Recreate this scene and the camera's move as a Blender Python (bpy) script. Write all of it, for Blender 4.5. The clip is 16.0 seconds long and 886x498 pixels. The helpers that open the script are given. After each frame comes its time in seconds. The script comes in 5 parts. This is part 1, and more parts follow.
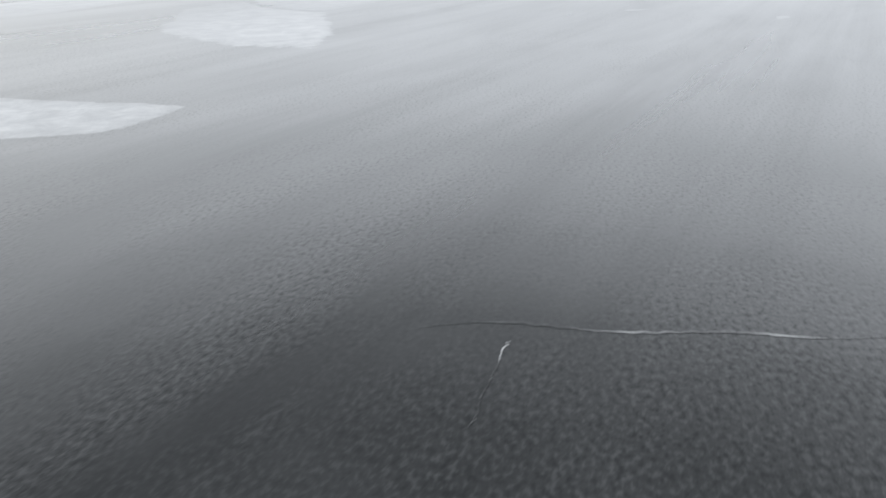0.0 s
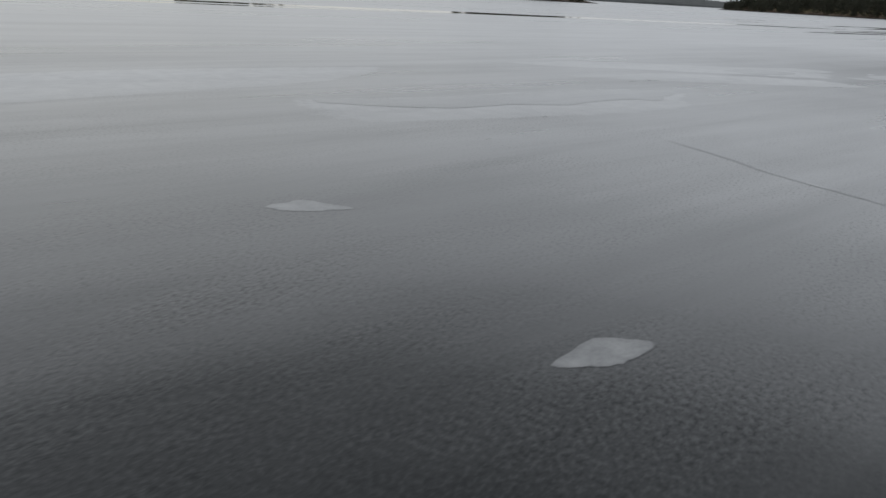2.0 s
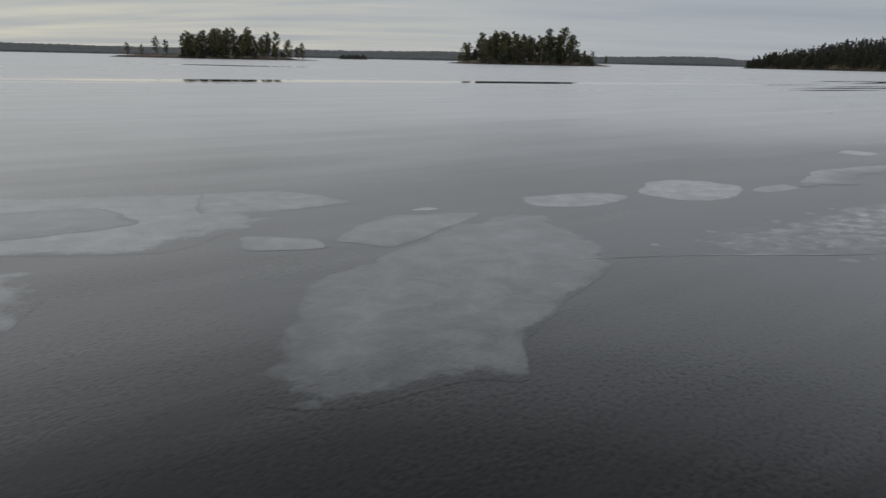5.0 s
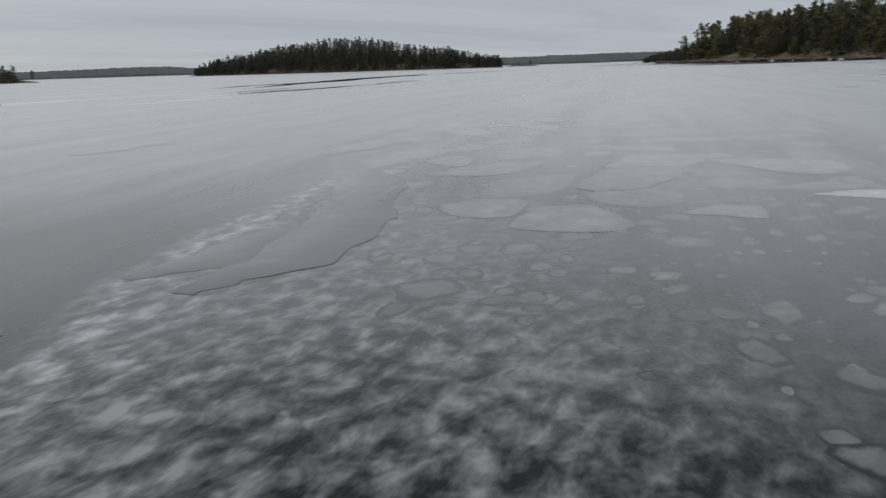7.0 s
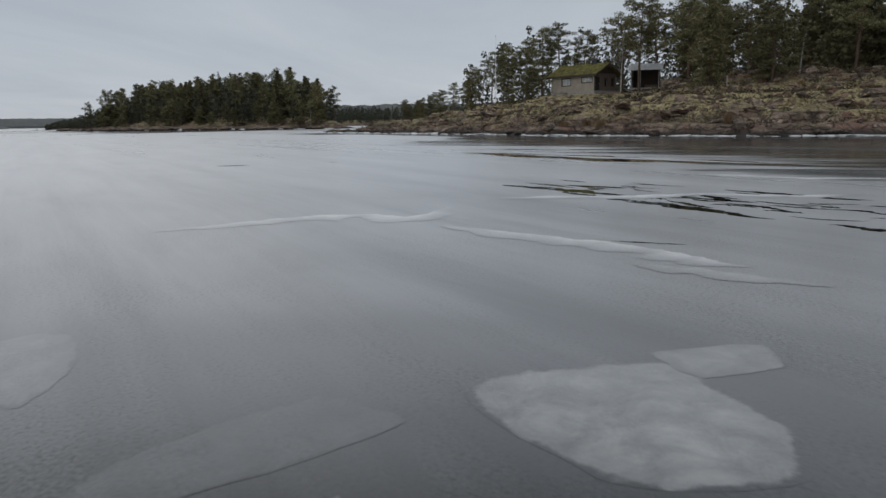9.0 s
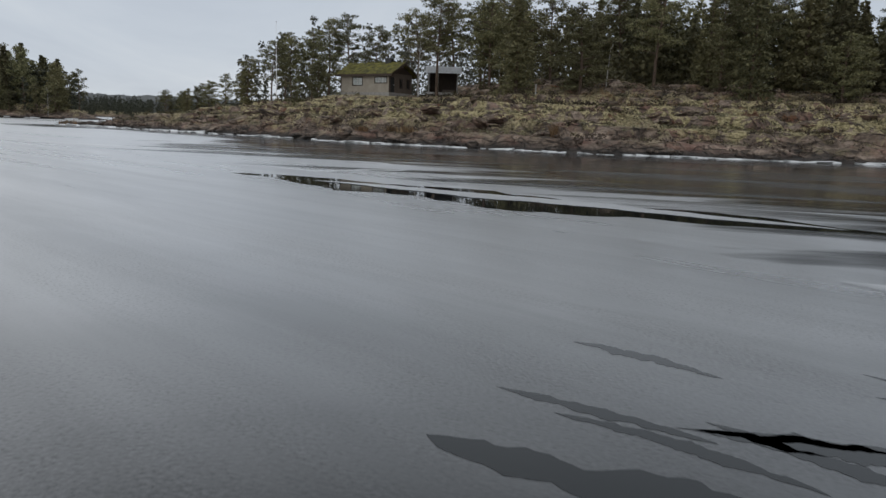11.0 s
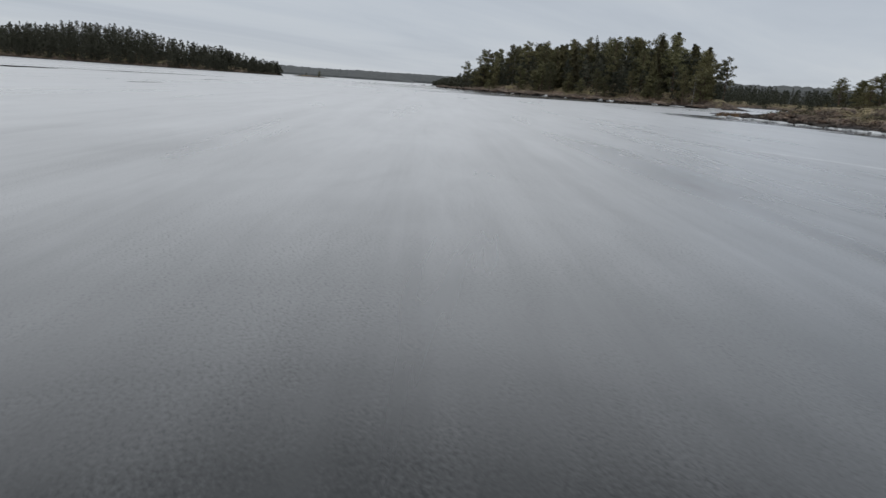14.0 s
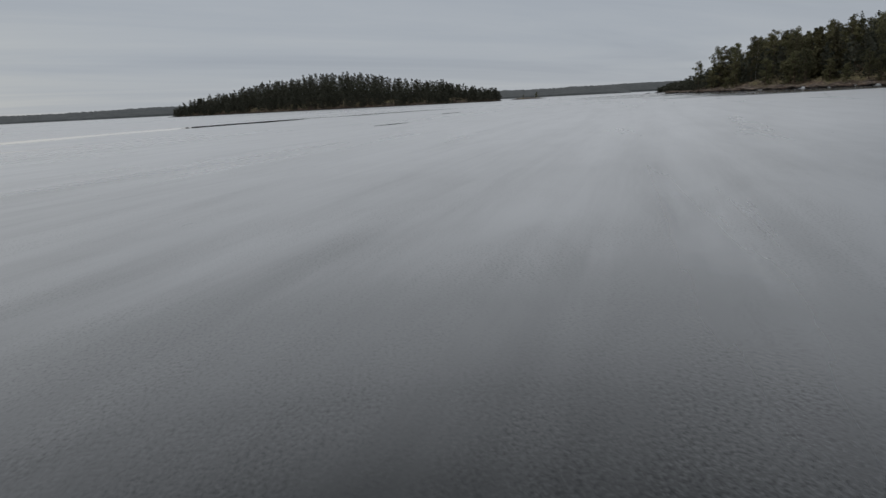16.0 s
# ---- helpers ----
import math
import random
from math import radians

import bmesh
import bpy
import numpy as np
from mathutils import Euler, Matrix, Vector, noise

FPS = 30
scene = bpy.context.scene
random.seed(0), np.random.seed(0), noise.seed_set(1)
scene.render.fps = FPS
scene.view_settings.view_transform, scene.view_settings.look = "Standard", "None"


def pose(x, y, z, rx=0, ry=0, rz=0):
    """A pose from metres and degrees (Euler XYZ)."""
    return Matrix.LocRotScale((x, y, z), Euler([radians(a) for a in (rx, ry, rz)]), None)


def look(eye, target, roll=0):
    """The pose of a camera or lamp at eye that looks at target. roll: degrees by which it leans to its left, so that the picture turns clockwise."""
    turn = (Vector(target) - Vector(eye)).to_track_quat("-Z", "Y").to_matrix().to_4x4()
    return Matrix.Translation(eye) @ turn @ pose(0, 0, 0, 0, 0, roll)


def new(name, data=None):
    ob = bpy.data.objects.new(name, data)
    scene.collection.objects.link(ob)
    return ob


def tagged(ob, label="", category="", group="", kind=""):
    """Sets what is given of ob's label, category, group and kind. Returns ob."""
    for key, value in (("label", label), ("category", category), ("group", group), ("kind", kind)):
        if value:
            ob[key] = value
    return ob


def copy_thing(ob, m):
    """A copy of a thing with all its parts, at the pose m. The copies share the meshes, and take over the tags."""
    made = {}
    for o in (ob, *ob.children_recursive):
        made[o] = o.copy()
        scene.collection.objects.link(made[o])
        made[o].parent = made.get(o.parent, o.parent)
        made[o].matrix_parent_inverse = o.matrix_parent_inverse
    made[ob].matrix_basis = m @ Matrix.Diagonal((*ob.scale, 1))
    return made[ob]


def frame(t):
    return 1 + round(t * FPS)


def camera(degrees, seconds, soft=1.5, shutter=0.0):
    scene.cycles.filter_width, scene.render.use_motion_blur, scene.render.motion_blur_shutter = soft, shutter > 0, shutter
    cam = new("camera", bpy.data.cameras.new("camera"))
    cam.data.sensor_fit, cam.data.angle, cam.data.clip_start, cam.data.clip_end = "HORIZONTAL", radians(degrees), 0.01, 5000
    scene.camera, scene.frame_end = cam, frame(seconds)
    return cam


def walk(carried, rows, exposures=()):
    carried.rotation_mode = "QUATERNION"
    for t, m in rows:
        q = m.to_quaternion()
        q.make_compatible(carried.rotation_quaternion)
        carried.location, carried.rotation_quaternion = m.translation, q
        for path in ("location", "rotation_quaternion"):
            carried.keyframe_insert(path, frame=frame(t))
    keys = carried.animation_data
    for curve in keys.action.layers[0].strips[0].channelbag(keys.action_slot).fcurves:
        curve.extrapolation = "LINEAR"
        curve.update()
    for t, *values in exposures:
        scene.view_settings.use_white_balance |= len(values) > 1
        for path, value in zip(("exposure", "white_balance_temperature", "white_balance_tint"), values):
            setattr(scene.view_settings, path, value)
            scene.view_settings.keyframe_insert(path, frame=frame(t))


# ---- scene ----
# ------------------------------------------------------------ camera
cam = camera(64.05, 16.0, shutter=0.08)
# seconds, place, yaw, pitch, roll
PATH = [
    (0, -25.435, -23.585, 1.618, -21.43, -24.60, -0.04),
    (0.1, -24.851, -23.265, 1.589, -19.53, -23.00, -0.09),
    (0.2, -24.272, -22.942, 1.606, -17.72, -22.06, 0.41),
    (0.3, -23.698, -22.617, 1.608, -15.76, -20.99, 0.66),
    (0.5, -22.565, -21.944, 1.569, -12.76, -19.48, 0.65),
    (1, -19.867, -20.117, 1.600, -7.46, -19.39, 1.31),
    (1.5, -17.357, -18.066, 1.600, -3.14, -19.39, 2.15),
    (2, -15.001, -15.815, 1.600, -0.33, -19.94, 3.27),
    (2.5, -12.808, -13.341, 1.615, 1.49, -20.19, 3.67),
    (3, -10.735, -10.747, 1.600, 3.39, -20.32, 3.81),
    (4.25, -5.300, -5.300, 1.600, 6.30, -17.60, 2.40),
    (5.5, 0.003, 0.000, 1.597, -3.00, -13.99, -0.22),
    (6, 2.137, 2.273, 1.600, -12.38, -14.08, -1.19),
    (6.5, 4.511, 4.368, 1.598, -23.99, -14.37, -1.89),
    (7, 7.089, 6.107, 1.585, -36.91, -14.43, -1.73),
    (7.5, 9.866, 7.585, 1.587, -49.94, -14.16, -1.44),
    (8, 12.653, 8.846, 1.595, -61.99, -12.91, -1.28),
    (8.5, 15.513, 9.755, 1.619, -72.53, -11.55, -1.16),
    (9, 18.878, 10.225, 1.583, -81.06, -10.13, -0.76),
    (9.5, 22.181, 10.924, 1.604, -88.79, -9.49, -0.13),
    (9.7, 23.550, 11.150, 1.610, -91.70, -9.50, 0.15),
    (10.75, 31.200, 11.900, 1.630, -99.60, -9.70, 2.00),
    (11.8, 39.100, 12.900, 1.640, -90.90, -10.50, 3.40),
    (12, 40.252, 13.358, 1.639, -87.19, -10.82, 3.77),
    (12.5, 42.842, 14.687, 1.613, -77.67, -12.01, 4.40),
    (13, 45.218, 16.571, 1.594, -68.28, -13.18, 4.84),
    (13.5, 47.431, 19.079, 1.572, -60.19, -13.67, 4.96),
    (14, 49.547, 21.730, 1.584, -52.82, -13.06, 4.02),
    (14.5, 51.020, 24.475, 1.593, -46.23, -12.24, 2.80),
    (15, 52.042, 27.106, 1.588, -40.50, -11.47, 0.94),
    (15.5, 52.987, 29.598, 1.603, -36.45, -11.53, -0.87),
    (16, 53.843, 32.116, 1.592, -34.68, -11.76, -2.90),
]
walk(cam, [(t, pose(x, y, z, 90 + p, 0, a) @ pose(0, 0, 0, 0, 0, r)) for t, x, y, z, a, p, r in PATH],
     exposures=[(0.0, 0.66), (0.5, 0.0), (1.5, -0.14), (3.0, -0.08), (5.5, -0.33), (7.0, -0.10), (9.0, 0.04), (10.7, 0.3), (12.5, 0.33), (13.5, 0.22), (14.0, 0.15), (15.0, -0.22), (16.0, -0.28)])

# ------------------------------------------------------------ sky and sun
SUN_AZ, SUN_EL = radians(-28), radians(50)
GLOW_EL = radians(5)
world = bpy.data.worlds.new("overcast_sky")
scene.world = world
world.use_nodes = True
wt = world.node_tree
wt.nodes.clear()


def wnode(kind, **kw):
    n = wt.nodes.new(kind)
    for k, v in kw.items():
        n.inputs[k].default_value = v
    return n


def wlink(a, b):
    wt.links.new(a, b)


def wmath(op, a, b=None):
    n = wt.nodes.new("ShaderNodeMath")
    n.operation = op
    for i, v in enumerate((a, b)):
        if v is None:
            continue
        if isinstance(v, (int, float)):
            n.inputs[i].default_value = v
        else:
            wlink(v, n.inputs[i])
    return n.outputs[0]


def wmix(fac, a, b, mode="MIX"):
    n = wt.nodes.new("ShaderNodeMix")
    n.data_type, n.blend_type = "RGBA", mode
    for i, v in ((0, fac), (6, a), (7, b)):
        if isinstance(v, (int, float, tuple)):
            n.inputs[i].default_value = v
        else:
            wlink(v, n.inputs[i])
    return n.outputs[2]


def wramp(fac, stops):
    n = wt.nodes.new("ShaderNodeValToRGB")
    while len(n.color_ramp.elements) < len(stops):
        n.color_ramp.elements.new(0.5)
    for e, (p, c) in zip(n.color_ramp.elements, stops):
        e.position, e.color = p, (*c, 1)
    wlink(fac, n.inputs[0])
    return n.outputs[0]


tex = wnode("ShaderNodeTexCoord")
sep = wnode("ShaderNodeSeparateXYZ")
wlink(tex.outputs["Generated"], sep.inputs[0])
height = wmath("MAXIMUM", sep.outputs[2], 0.0)
grey = wramp(height, [(0.0, (0.475, 0.507, 0.545)), (0.06, (0.448, 0.485, 0.535)), (0.2, (0.42, 0.46, 0.515)), (1.0, (0.415, 0.445, 0.488))])
# clouds lie in long flat banks: direction divided by height
flat = wt.nodes.new("ShaderNodeCombineXYZ")
low = wmath("ADD", height, 0.06)
wlink(wmath("DIVIDE", sep.outputs[0], low), flat.inputs[0])
wlink(wmath("DIVIDE", sep.outputs[1], low), flat.inputs[1])
stretch = wt.nodes.new("ShaderNodeMapping")
stretch.inputs["Rotation"].default_value = (0, 0, radians(-22))
stretch.inputs["Scale"].default_value = (0.30, 1.0, 1.0)
wlink(flat.outputs[0], stretch.inputs["Vector"])
banks = wnode("ShaderNodeTexNoise", Scale=0.55, Detail=7.0, Roughness=0.58, Distortion=0.5)
wlink(stretch.outputs[0], banks.inputs["Vector"])
cloud = wramp(banks.outputs["Fac"], [(0.32, (0.89, 0.90, 0.92)), (0.48, (0.975, 0.98, 0.985)), (0.60, (1.035, 1.03, 1.02)), (0.72, (1.10, 1.085, 1.055))])
sky = wmix(1.0, grey, cloud, "MULTIPLY")
# the low winter sun glows through the thin bank that it stands behind
sun_dir = Vector((math.sin(SUN_AZ) * math.cos(SUN_EL), math.cos(SUN_AZ) * math.cos(SUN_EL), math.sin(SUN_EL)))
glow_dir = Vector((math.sin(SUN_AZ) * math.cos(GLOW_EL), math.cos(SUN_AZ) * math.cos(GLOW_EL), math.sin(GLOW_EL)))
dot = wt.nodes.new("ShaderNodeVectorMath")
dot.operation = "DOT_PRODUCT"
wlink(tex.outputs["Generated"], dot.inputs[0])
dot.inputs[1].default_value = glow_dir
near_sun = wmath("POWER", wmath("MAXIMUM", dot.outputs["Value"], 0.0), 10.0)
near_sun = wmath("MULTIPLY", near_sun, wmath("POWER", 2.718, wmath("MULTIPLY", height, -5.0)))
breaks = wramp(banks.outputs["Fac"], [(0.38, (0.25, 0.25, 0.25)), (0.58, (1, 1, 1))])
glow = wmix(1.0, breaks, (0.27, 0.21, 0.055, 1), "MULTIPLY")
sky = wmix(near_sun, sky, wmix(1.0, sky, glow, "ADD"))
air = wt.nodes.new("ShaderNodeTexSky")
air.sky_type, air.sun_disc, air.sun_elevation, air.sun_rotation = "NISHITA", False, SUN_EL, SUN_AZ
clear = wt.nodes.new("ShaderNodeBackground")
clear.inputs["Strength"].default_value = 0.05
wlink(air.outputs[0], clear.inputs["Color"])
over = wt.nodes.new("ShaderNodeBackground")
over.inputs["Strength"].default_value = 1.07
wlink(sky, over.inputs["Color"])
both = wt.nodes.new("ShaderNodeMixShader")
both.inputs[0].default_value = 0.92
out = wt.nodes.new("ShaderNodeOutputWorld")
wlink(clear.outputs[0], both.inputs[1])
wlink(over.outputs[0], both.inputs[2])
wlink(both.outputs[0], out.inputs[0])

lamp = bpy.data.lights.new("sun", "SUN")
lamp.energy, lamp.angle, lamp.color = 0.5, radians(170), (1.0, 0.93, 0.82)
sun = new("sun", lamp)
sun.matrix_world = look(sun_dir * 60, (0, 0, 0))


# ------------------------------------------------------------ materials
class Mat:
    """A node material with short ways to make noise, ramps and relief."""

    def __init__(self, name, rough=0.7, metal=0.0, ior=1.45):
        self.m = bpy.data.materials.new(name)
        self.m.use_nodes = True
        self.t = self.m.node_tree
        self.b = self.t.nodes["Principled BSDF"]
        self.b.inputs["Roughness"].default_value = rough
        self.b.inputs["Metallic"].default_value = metal
        self.b.inputs["IOR"].default_value = ior
        self.co = self.t.nodes.new("ShaderNodeTexCoord").outputs["Object"]

    def put(self, key, v):
        if isinstance(v, (int, float)):
            self.b.inputs[key].default_value = v
        elif isinstance(v, tuple):
            self.b.inputs[key].default_value = (*v, 1)
        else:
            self.t.links.new(v, self.b.inputs[key])

    def where(self, scale=(1, 1, 1), turn=0.0):
        n = self.t.nodes.new("ShaderNodeMapping")
        n.vector_type = "POINT"
        n.inputs["Scale"].default_value = scale
        r = self.t.nodes.new("ShaderNodeMapping")
        r.inputs["Rotation"].default_value = (0, 0, radians(turn))
        self.t.links.new(self.co, r.inputs["Vector"])
        self.t.links.new(r.outputs[0], n.inputs["Vector"])
        return n.outputs[0]

    def world(self):
        return self.t.nodes.new("ShaderNodeNewGeometry").outputs["Position"]

    def noise(self, scale, detail=4.0, rough=0.55, at=None, warp=0.0):
        n = self.t.nodes.new("ShaderNodeTexNoise")
        n.inputs["Scale"].default_value, n.inputs["Detail"].default_value = scale, detail
        n.inputs["Roughness"].default_value, n.inputs["Distortion"].default_value = rough, warp
        self.t.links.new(at or self.co, n.inputs["Vector"])
        return n.outputs["Fac"]

    def cells(self, scale, at=None, feature="F1"):
        n = self.t.nodes.new("ShaderNodeTexVoronoi")
        n.feature = feature
        n.inputs["Scale"].default_value = scale
        self.t.links.new(at or self.co, n.inputs["Vector"])
        return n.outputs["Distance"]

    def ramp(self, fac, stops):
        n = self.t.nodes.new("ShaderNodeValToRGB")
        while len(n.color_ramp.elements) < len(stops):
            n.color_ramp.elements.new(0.5)
        for e, (p, c) in zip(n.color_ramp.elements, stops):
            e.position, e.color = p, (*((c,) * 3 if isinstance(c, (int, float)) else c), 1)
        self.t.links.new(fac, n.inputs[0])
        return n.outputs[0]

    def math(self, op, a, b=0.5):
        n = self.t.nodes.new("ShaderNodeMath")
        n.operation = op
        for i, v in enumerate((a, b)):
            if isinstance(v, (int, float)):
                n.inputs[i].default_value = v
            else:
                self.t.links.new(v, n.inputs[i])
        return n.outputs[0]

    def mix(self, fac, a, b, mode="MIX"):
        n = self.t.nodes.new("ShaderNodeMix")
        n.data_type, n.blend_type = "RGBA", mode
        for i, v in ((0, fac), (6, a), (7, b)):
            if isinstance(v, (int, float)):
                n.inputs[i].default_value = v
            elif isinstance(v, tuple):
                n.inputs[i].default_value = (*v, 1)
            else:
                self.t.links.new(v, n.inputs[i])
        return n.outputs[2]

    def bump(self, fac, depth, strength=1.0):
        n = self.t.nodes.new("ShaderNodeBump")
        n.inputs["Distance"].default_value, n.inputs["Strength"].default_value = depth, strength
        self.t.links.new(fac, n.inputs["Height"])
        old = self.b.inputs["Normal"]
        if old.links:
            self.t.links.new(old.links[0].from_socket, n.inputs["Normal"])
        self.t.links.new(n.outputs[0], old)

    def random(self):
        return self.t.nodes.new("ShaderNodeObjectInfo").outputs["Random"]

    def island(self):
        return self.t.nodes.new("ShaderNodeNewGeometry").outputs["Random Per Island"]

    def value(self, name):
        n = self.t.nodes.new("ShaderNodeAttribute")
        n.attribute_name = name
        return n.outputs["Fac"]


WIND = 39.0  # degrees from x along which the ice is streaked


def ice_material(name, kind="", lo=(0, 0, 0), hi=(0, 0, 0)):
    """Lake ice; kind "patch" carries a cover of snow ice that fades at its rim, "mottled" a cover of cloudy blobs."""
    k = Mat(name, 0.25, ior=1.55)
    k.co = k.world()
    streak = k.noise(1.0, 5, 0.6, k.where((0.05, 0.5, 1), -WIND), 0.4)
    wide = k.noise(1.0, 3, 0.5, k.where((0.012, 0.07, 1), -WIND), 0.3)
    scale = k.noise(1.0, 2, 0.6, k.where((27, 37, 1), -60))
    speck = k.noise(75, 2, 0.5)
    crisp = k.ramp(k.noise(1.0, 5, 0.62, k.where((0.30, 0.8, 1), -WIND), 0.5), [(0.38, 0.15), (0.62, 1.0)])
    cloud = k.noise(1.5, 5, 0.6, None, 0.6)
    band = k.math("ADD", k.math("MULTIPLY", streak, 0.55), k.math("MULTIPLY", wide, 0.55))
    # the ice round the mottled floe froze last: clear and black
    far = k.t.nodes.new("ShaderNodeVectorMath")
    far.operation = "DISTANCE"
    k.t.links.new(k.co, far.inputs[0])
    far.inputs[1].default_value = (4.5, 5.0, 0)
    clear = k.ramp(k.math("ADD", k.math("MULTIPLY", far.outputs["Value"], 0.05), k.math("MULTIPLY", wide, 0.3)), [(0.40, 1.0), (0.95, 0.0)])
    white = k.math("ADD", k.math("MULTIPLY", k.ramp(cloud, [(0.46, 0.0), (0.66, 1.0)]), 0.018), k.math("MULTIPLY", k.ramp(band, [(0.46, 0.0), (0.68, 1.0)]), 0.012))
    tick = k.math("MULTIPLY", k.ramp(scale, [(0.52, 0.0), (0.64, 1.0)]), crisp)
    white = k.math("MULTIPLY", k.math("ADD", white, k.math("MULTIPLY", tick, 0.085)), k.math("SUBTRACT", 1.0, k.math("MULTIPLY", clear, 0.8)))
    base = k.mix(white, k.mix(clear, (0.030, 0.032, 0.033), (0.010, 0.011, 0.012)), (0.48, 0.49, 0.49))
    rough = k.ramp(band, [(0.38, 0.25), (0.70, 0.34)])
    # frosted ice shines far more at a flat angle than plain ice does, and most along the wind-polished streaks
    lw = k.t.nodes.new("ShaderNodeLayerWeight")
    shine = k.ramp(lw.outputs["Facing"], SHINE)
    worn = k.ramp(band, [(0.42, 0.93), (0.55, 1.0), (0.68, 1.06)])
    wisp = k.noise(1.0, 6, 0.62, k.where((0.16, 0.55, 1), -WIND), 0.8)
    worn = k.math("MULTIPLY", worn, k.ramp(wisp, [(0.34, 0.88), (0.50, 1.0), (0.66, 1.10)]))
    thread = k.noise(1.0, 5, 0.7, k.where((0.035, 0.85, 1), -WIND), 0.25)
    worn = k.math("MULTIPLY", worn, k.ramp(thread, [(0.36, 0.86), (0.50, 1.0), (0.64, 1.12)]))
    worn = k.math("MULTIPLY", worn, k.math("SUBTRACT", 1.0, k.math("MULTIPLY", clear, 0.58)))
    dull = k.math("SUBTRACT", 1.0, k.math("MULTIPLY", k.math("MULTIPLY", k.ramp(scale, [(0.34, 1.0), (0.46, 0.0)]), crisp), 0.44))
    ior = k.math("SUBTRACT", k.math("MULTIPLY", shine, 18.0), 1.0)
    ior = k.math("MAXIMUM", k.math("ADD", k.math("MULTIPLY", k.math("MULTIPLY", ior, worn), dull), 1.0), 1.18)
    if kind:
        fine = k.noise(30, 3, 0.6)
        if kind == "patch":
            body, edge = k.noise(2.2, 5, 0.6), k.noise(5.0, 4, 0.6)
            film = k.noise(3.0, 6, 0.66, None, 0.4)
            cover = k.math("ADD", k.value("rim"), k.math("MULTIPLY", k.math("SUBTRACT", k.math("ADD", k.math("MULTIPLY", body, 0.6), k.math("MULTIPLY", edge, 0.4)), 0.5), 0.48))
            cover = k.math("MULTIPLY", k.ramp(cover, [(0.03, 0.0), (0.085, 0.8), (0.35, 1.0)]), k.value("dense"))
            cover = k.math("MULTIPLY", cover, k.ramp(film, [(0.34, 0.60), (0.66, 1.0)]))
        else:
            film = k.noise(4.4, 5, 0.58, k.where((1, 1.35, 1), -30), 0.25)
            cover = k.math("ADD", k.math("MULTIPLY", film, 0.72), k.math("MULTIPLY", k.noise(0.75, 4, 0.5), 0.28))
            cover = k.math("MULTIPLY", k.ramp(cover, [(0.40, 0.03), (0.50, 0.42), (0.63, 1.0)]), k.value("dense"))
        # never quite opaque from above: the dark ice shows through
        base = k.mix(cover, base, k.mix(k.ramp(film, [(0.34, 0.0), (0.66, 1.0)]), lo, hi))
        rough = k.mix(cover, rough, k.ramp(fine, [(0.3, 0.42), (0.7, 0.6)]))
        sheen = k.math("MULTIPLY", k.ramp(lw.outputs["Facing"], [(0.55, 0.072), (0.70, 0.10), (0.82, 0.22), (0.92, 0.50), (0.975, 1.0)]), 18.0)
        ior = k.math("ADD", k.math("MULTIPLY", ior, k.math("SUBTRACT", 1.0, cover)), k.math("MULTIPLY", sheen, cover))
        k.bump(fine, 0.002, 0.3)
    k.put("Base Color", base)
    k.put("Roughness", rough)
    k.put("IOR", ior)
    k.bump(k.math("MULTIPLY", scale, crisp), 0.006, 0.8)
    k.bump(speck, 0.001, 0.4)
    return k.m


# share of the sky that the ice throws back, from straight above to a flat angle
SHINE = [(0.38, 0.074), (0.50, 0.084), (0.61, 0.120), (0.72, 0.215), (0.82, 0.39), (0.90, 0.58), (0.965, 1.0)]
ICE = ice_material("lake_ice")
SNOWICE = ice_material("snow_ice", "patch", (0.44, 0.45, 0.45), (0.62, 0.63, 0.62))
DRIFT = ice_material("drifted_snow", "patch", (0.74, 0.75, 0.75), (0.88, 0.88, 0.87))
MOTTLED = ice_material("mottled_ice", "mottled", (0.34, 0.35, 0.355), (0.60, 0.61, 0.605))


def water_material():
    k = Mat("open_water", 0.03, ior=1.33)
    k.put("Base Color", (0.012, 0.014, 0.014))
    k.bump(k.noise(1.0, 3, 0.5, k.where((0.8, 3.0, 1), -WIND)), 0.002, 0.08)
    return k.m


WATER = water_material()


def wet_material(name, turn):
    k = Mat(name, 0.06, ior=1.33)
    band = k.noise(1.0, 5, 0.6, k.where((0.05, 0.35, 1), turn), 0.5)
    k.put("Base Color", k.mix(k.ramp(band, [(0.45, 0.0), (0.62, 1.0)]), (0.014, 0.016, 0.016), (0.07, 0.075, 0.08)))
    k.put("Roughness", k.ramp(band, [(0.44, 0.08), (0.64, 0.24)]))
    k.put("Alpha", k.ramp(k.math("ADD", k.value("rim"), k.math("MULTIPLY", k.math("SUBTRACT", band, 0.5), 2.4)), [(0.12, 0.0), (0.42, 1.0)]))
    return k.m


WET = wet_material("wet_ice", -72.0)
WET_NORTH = wet_material("wet_ice_north", -62.0)


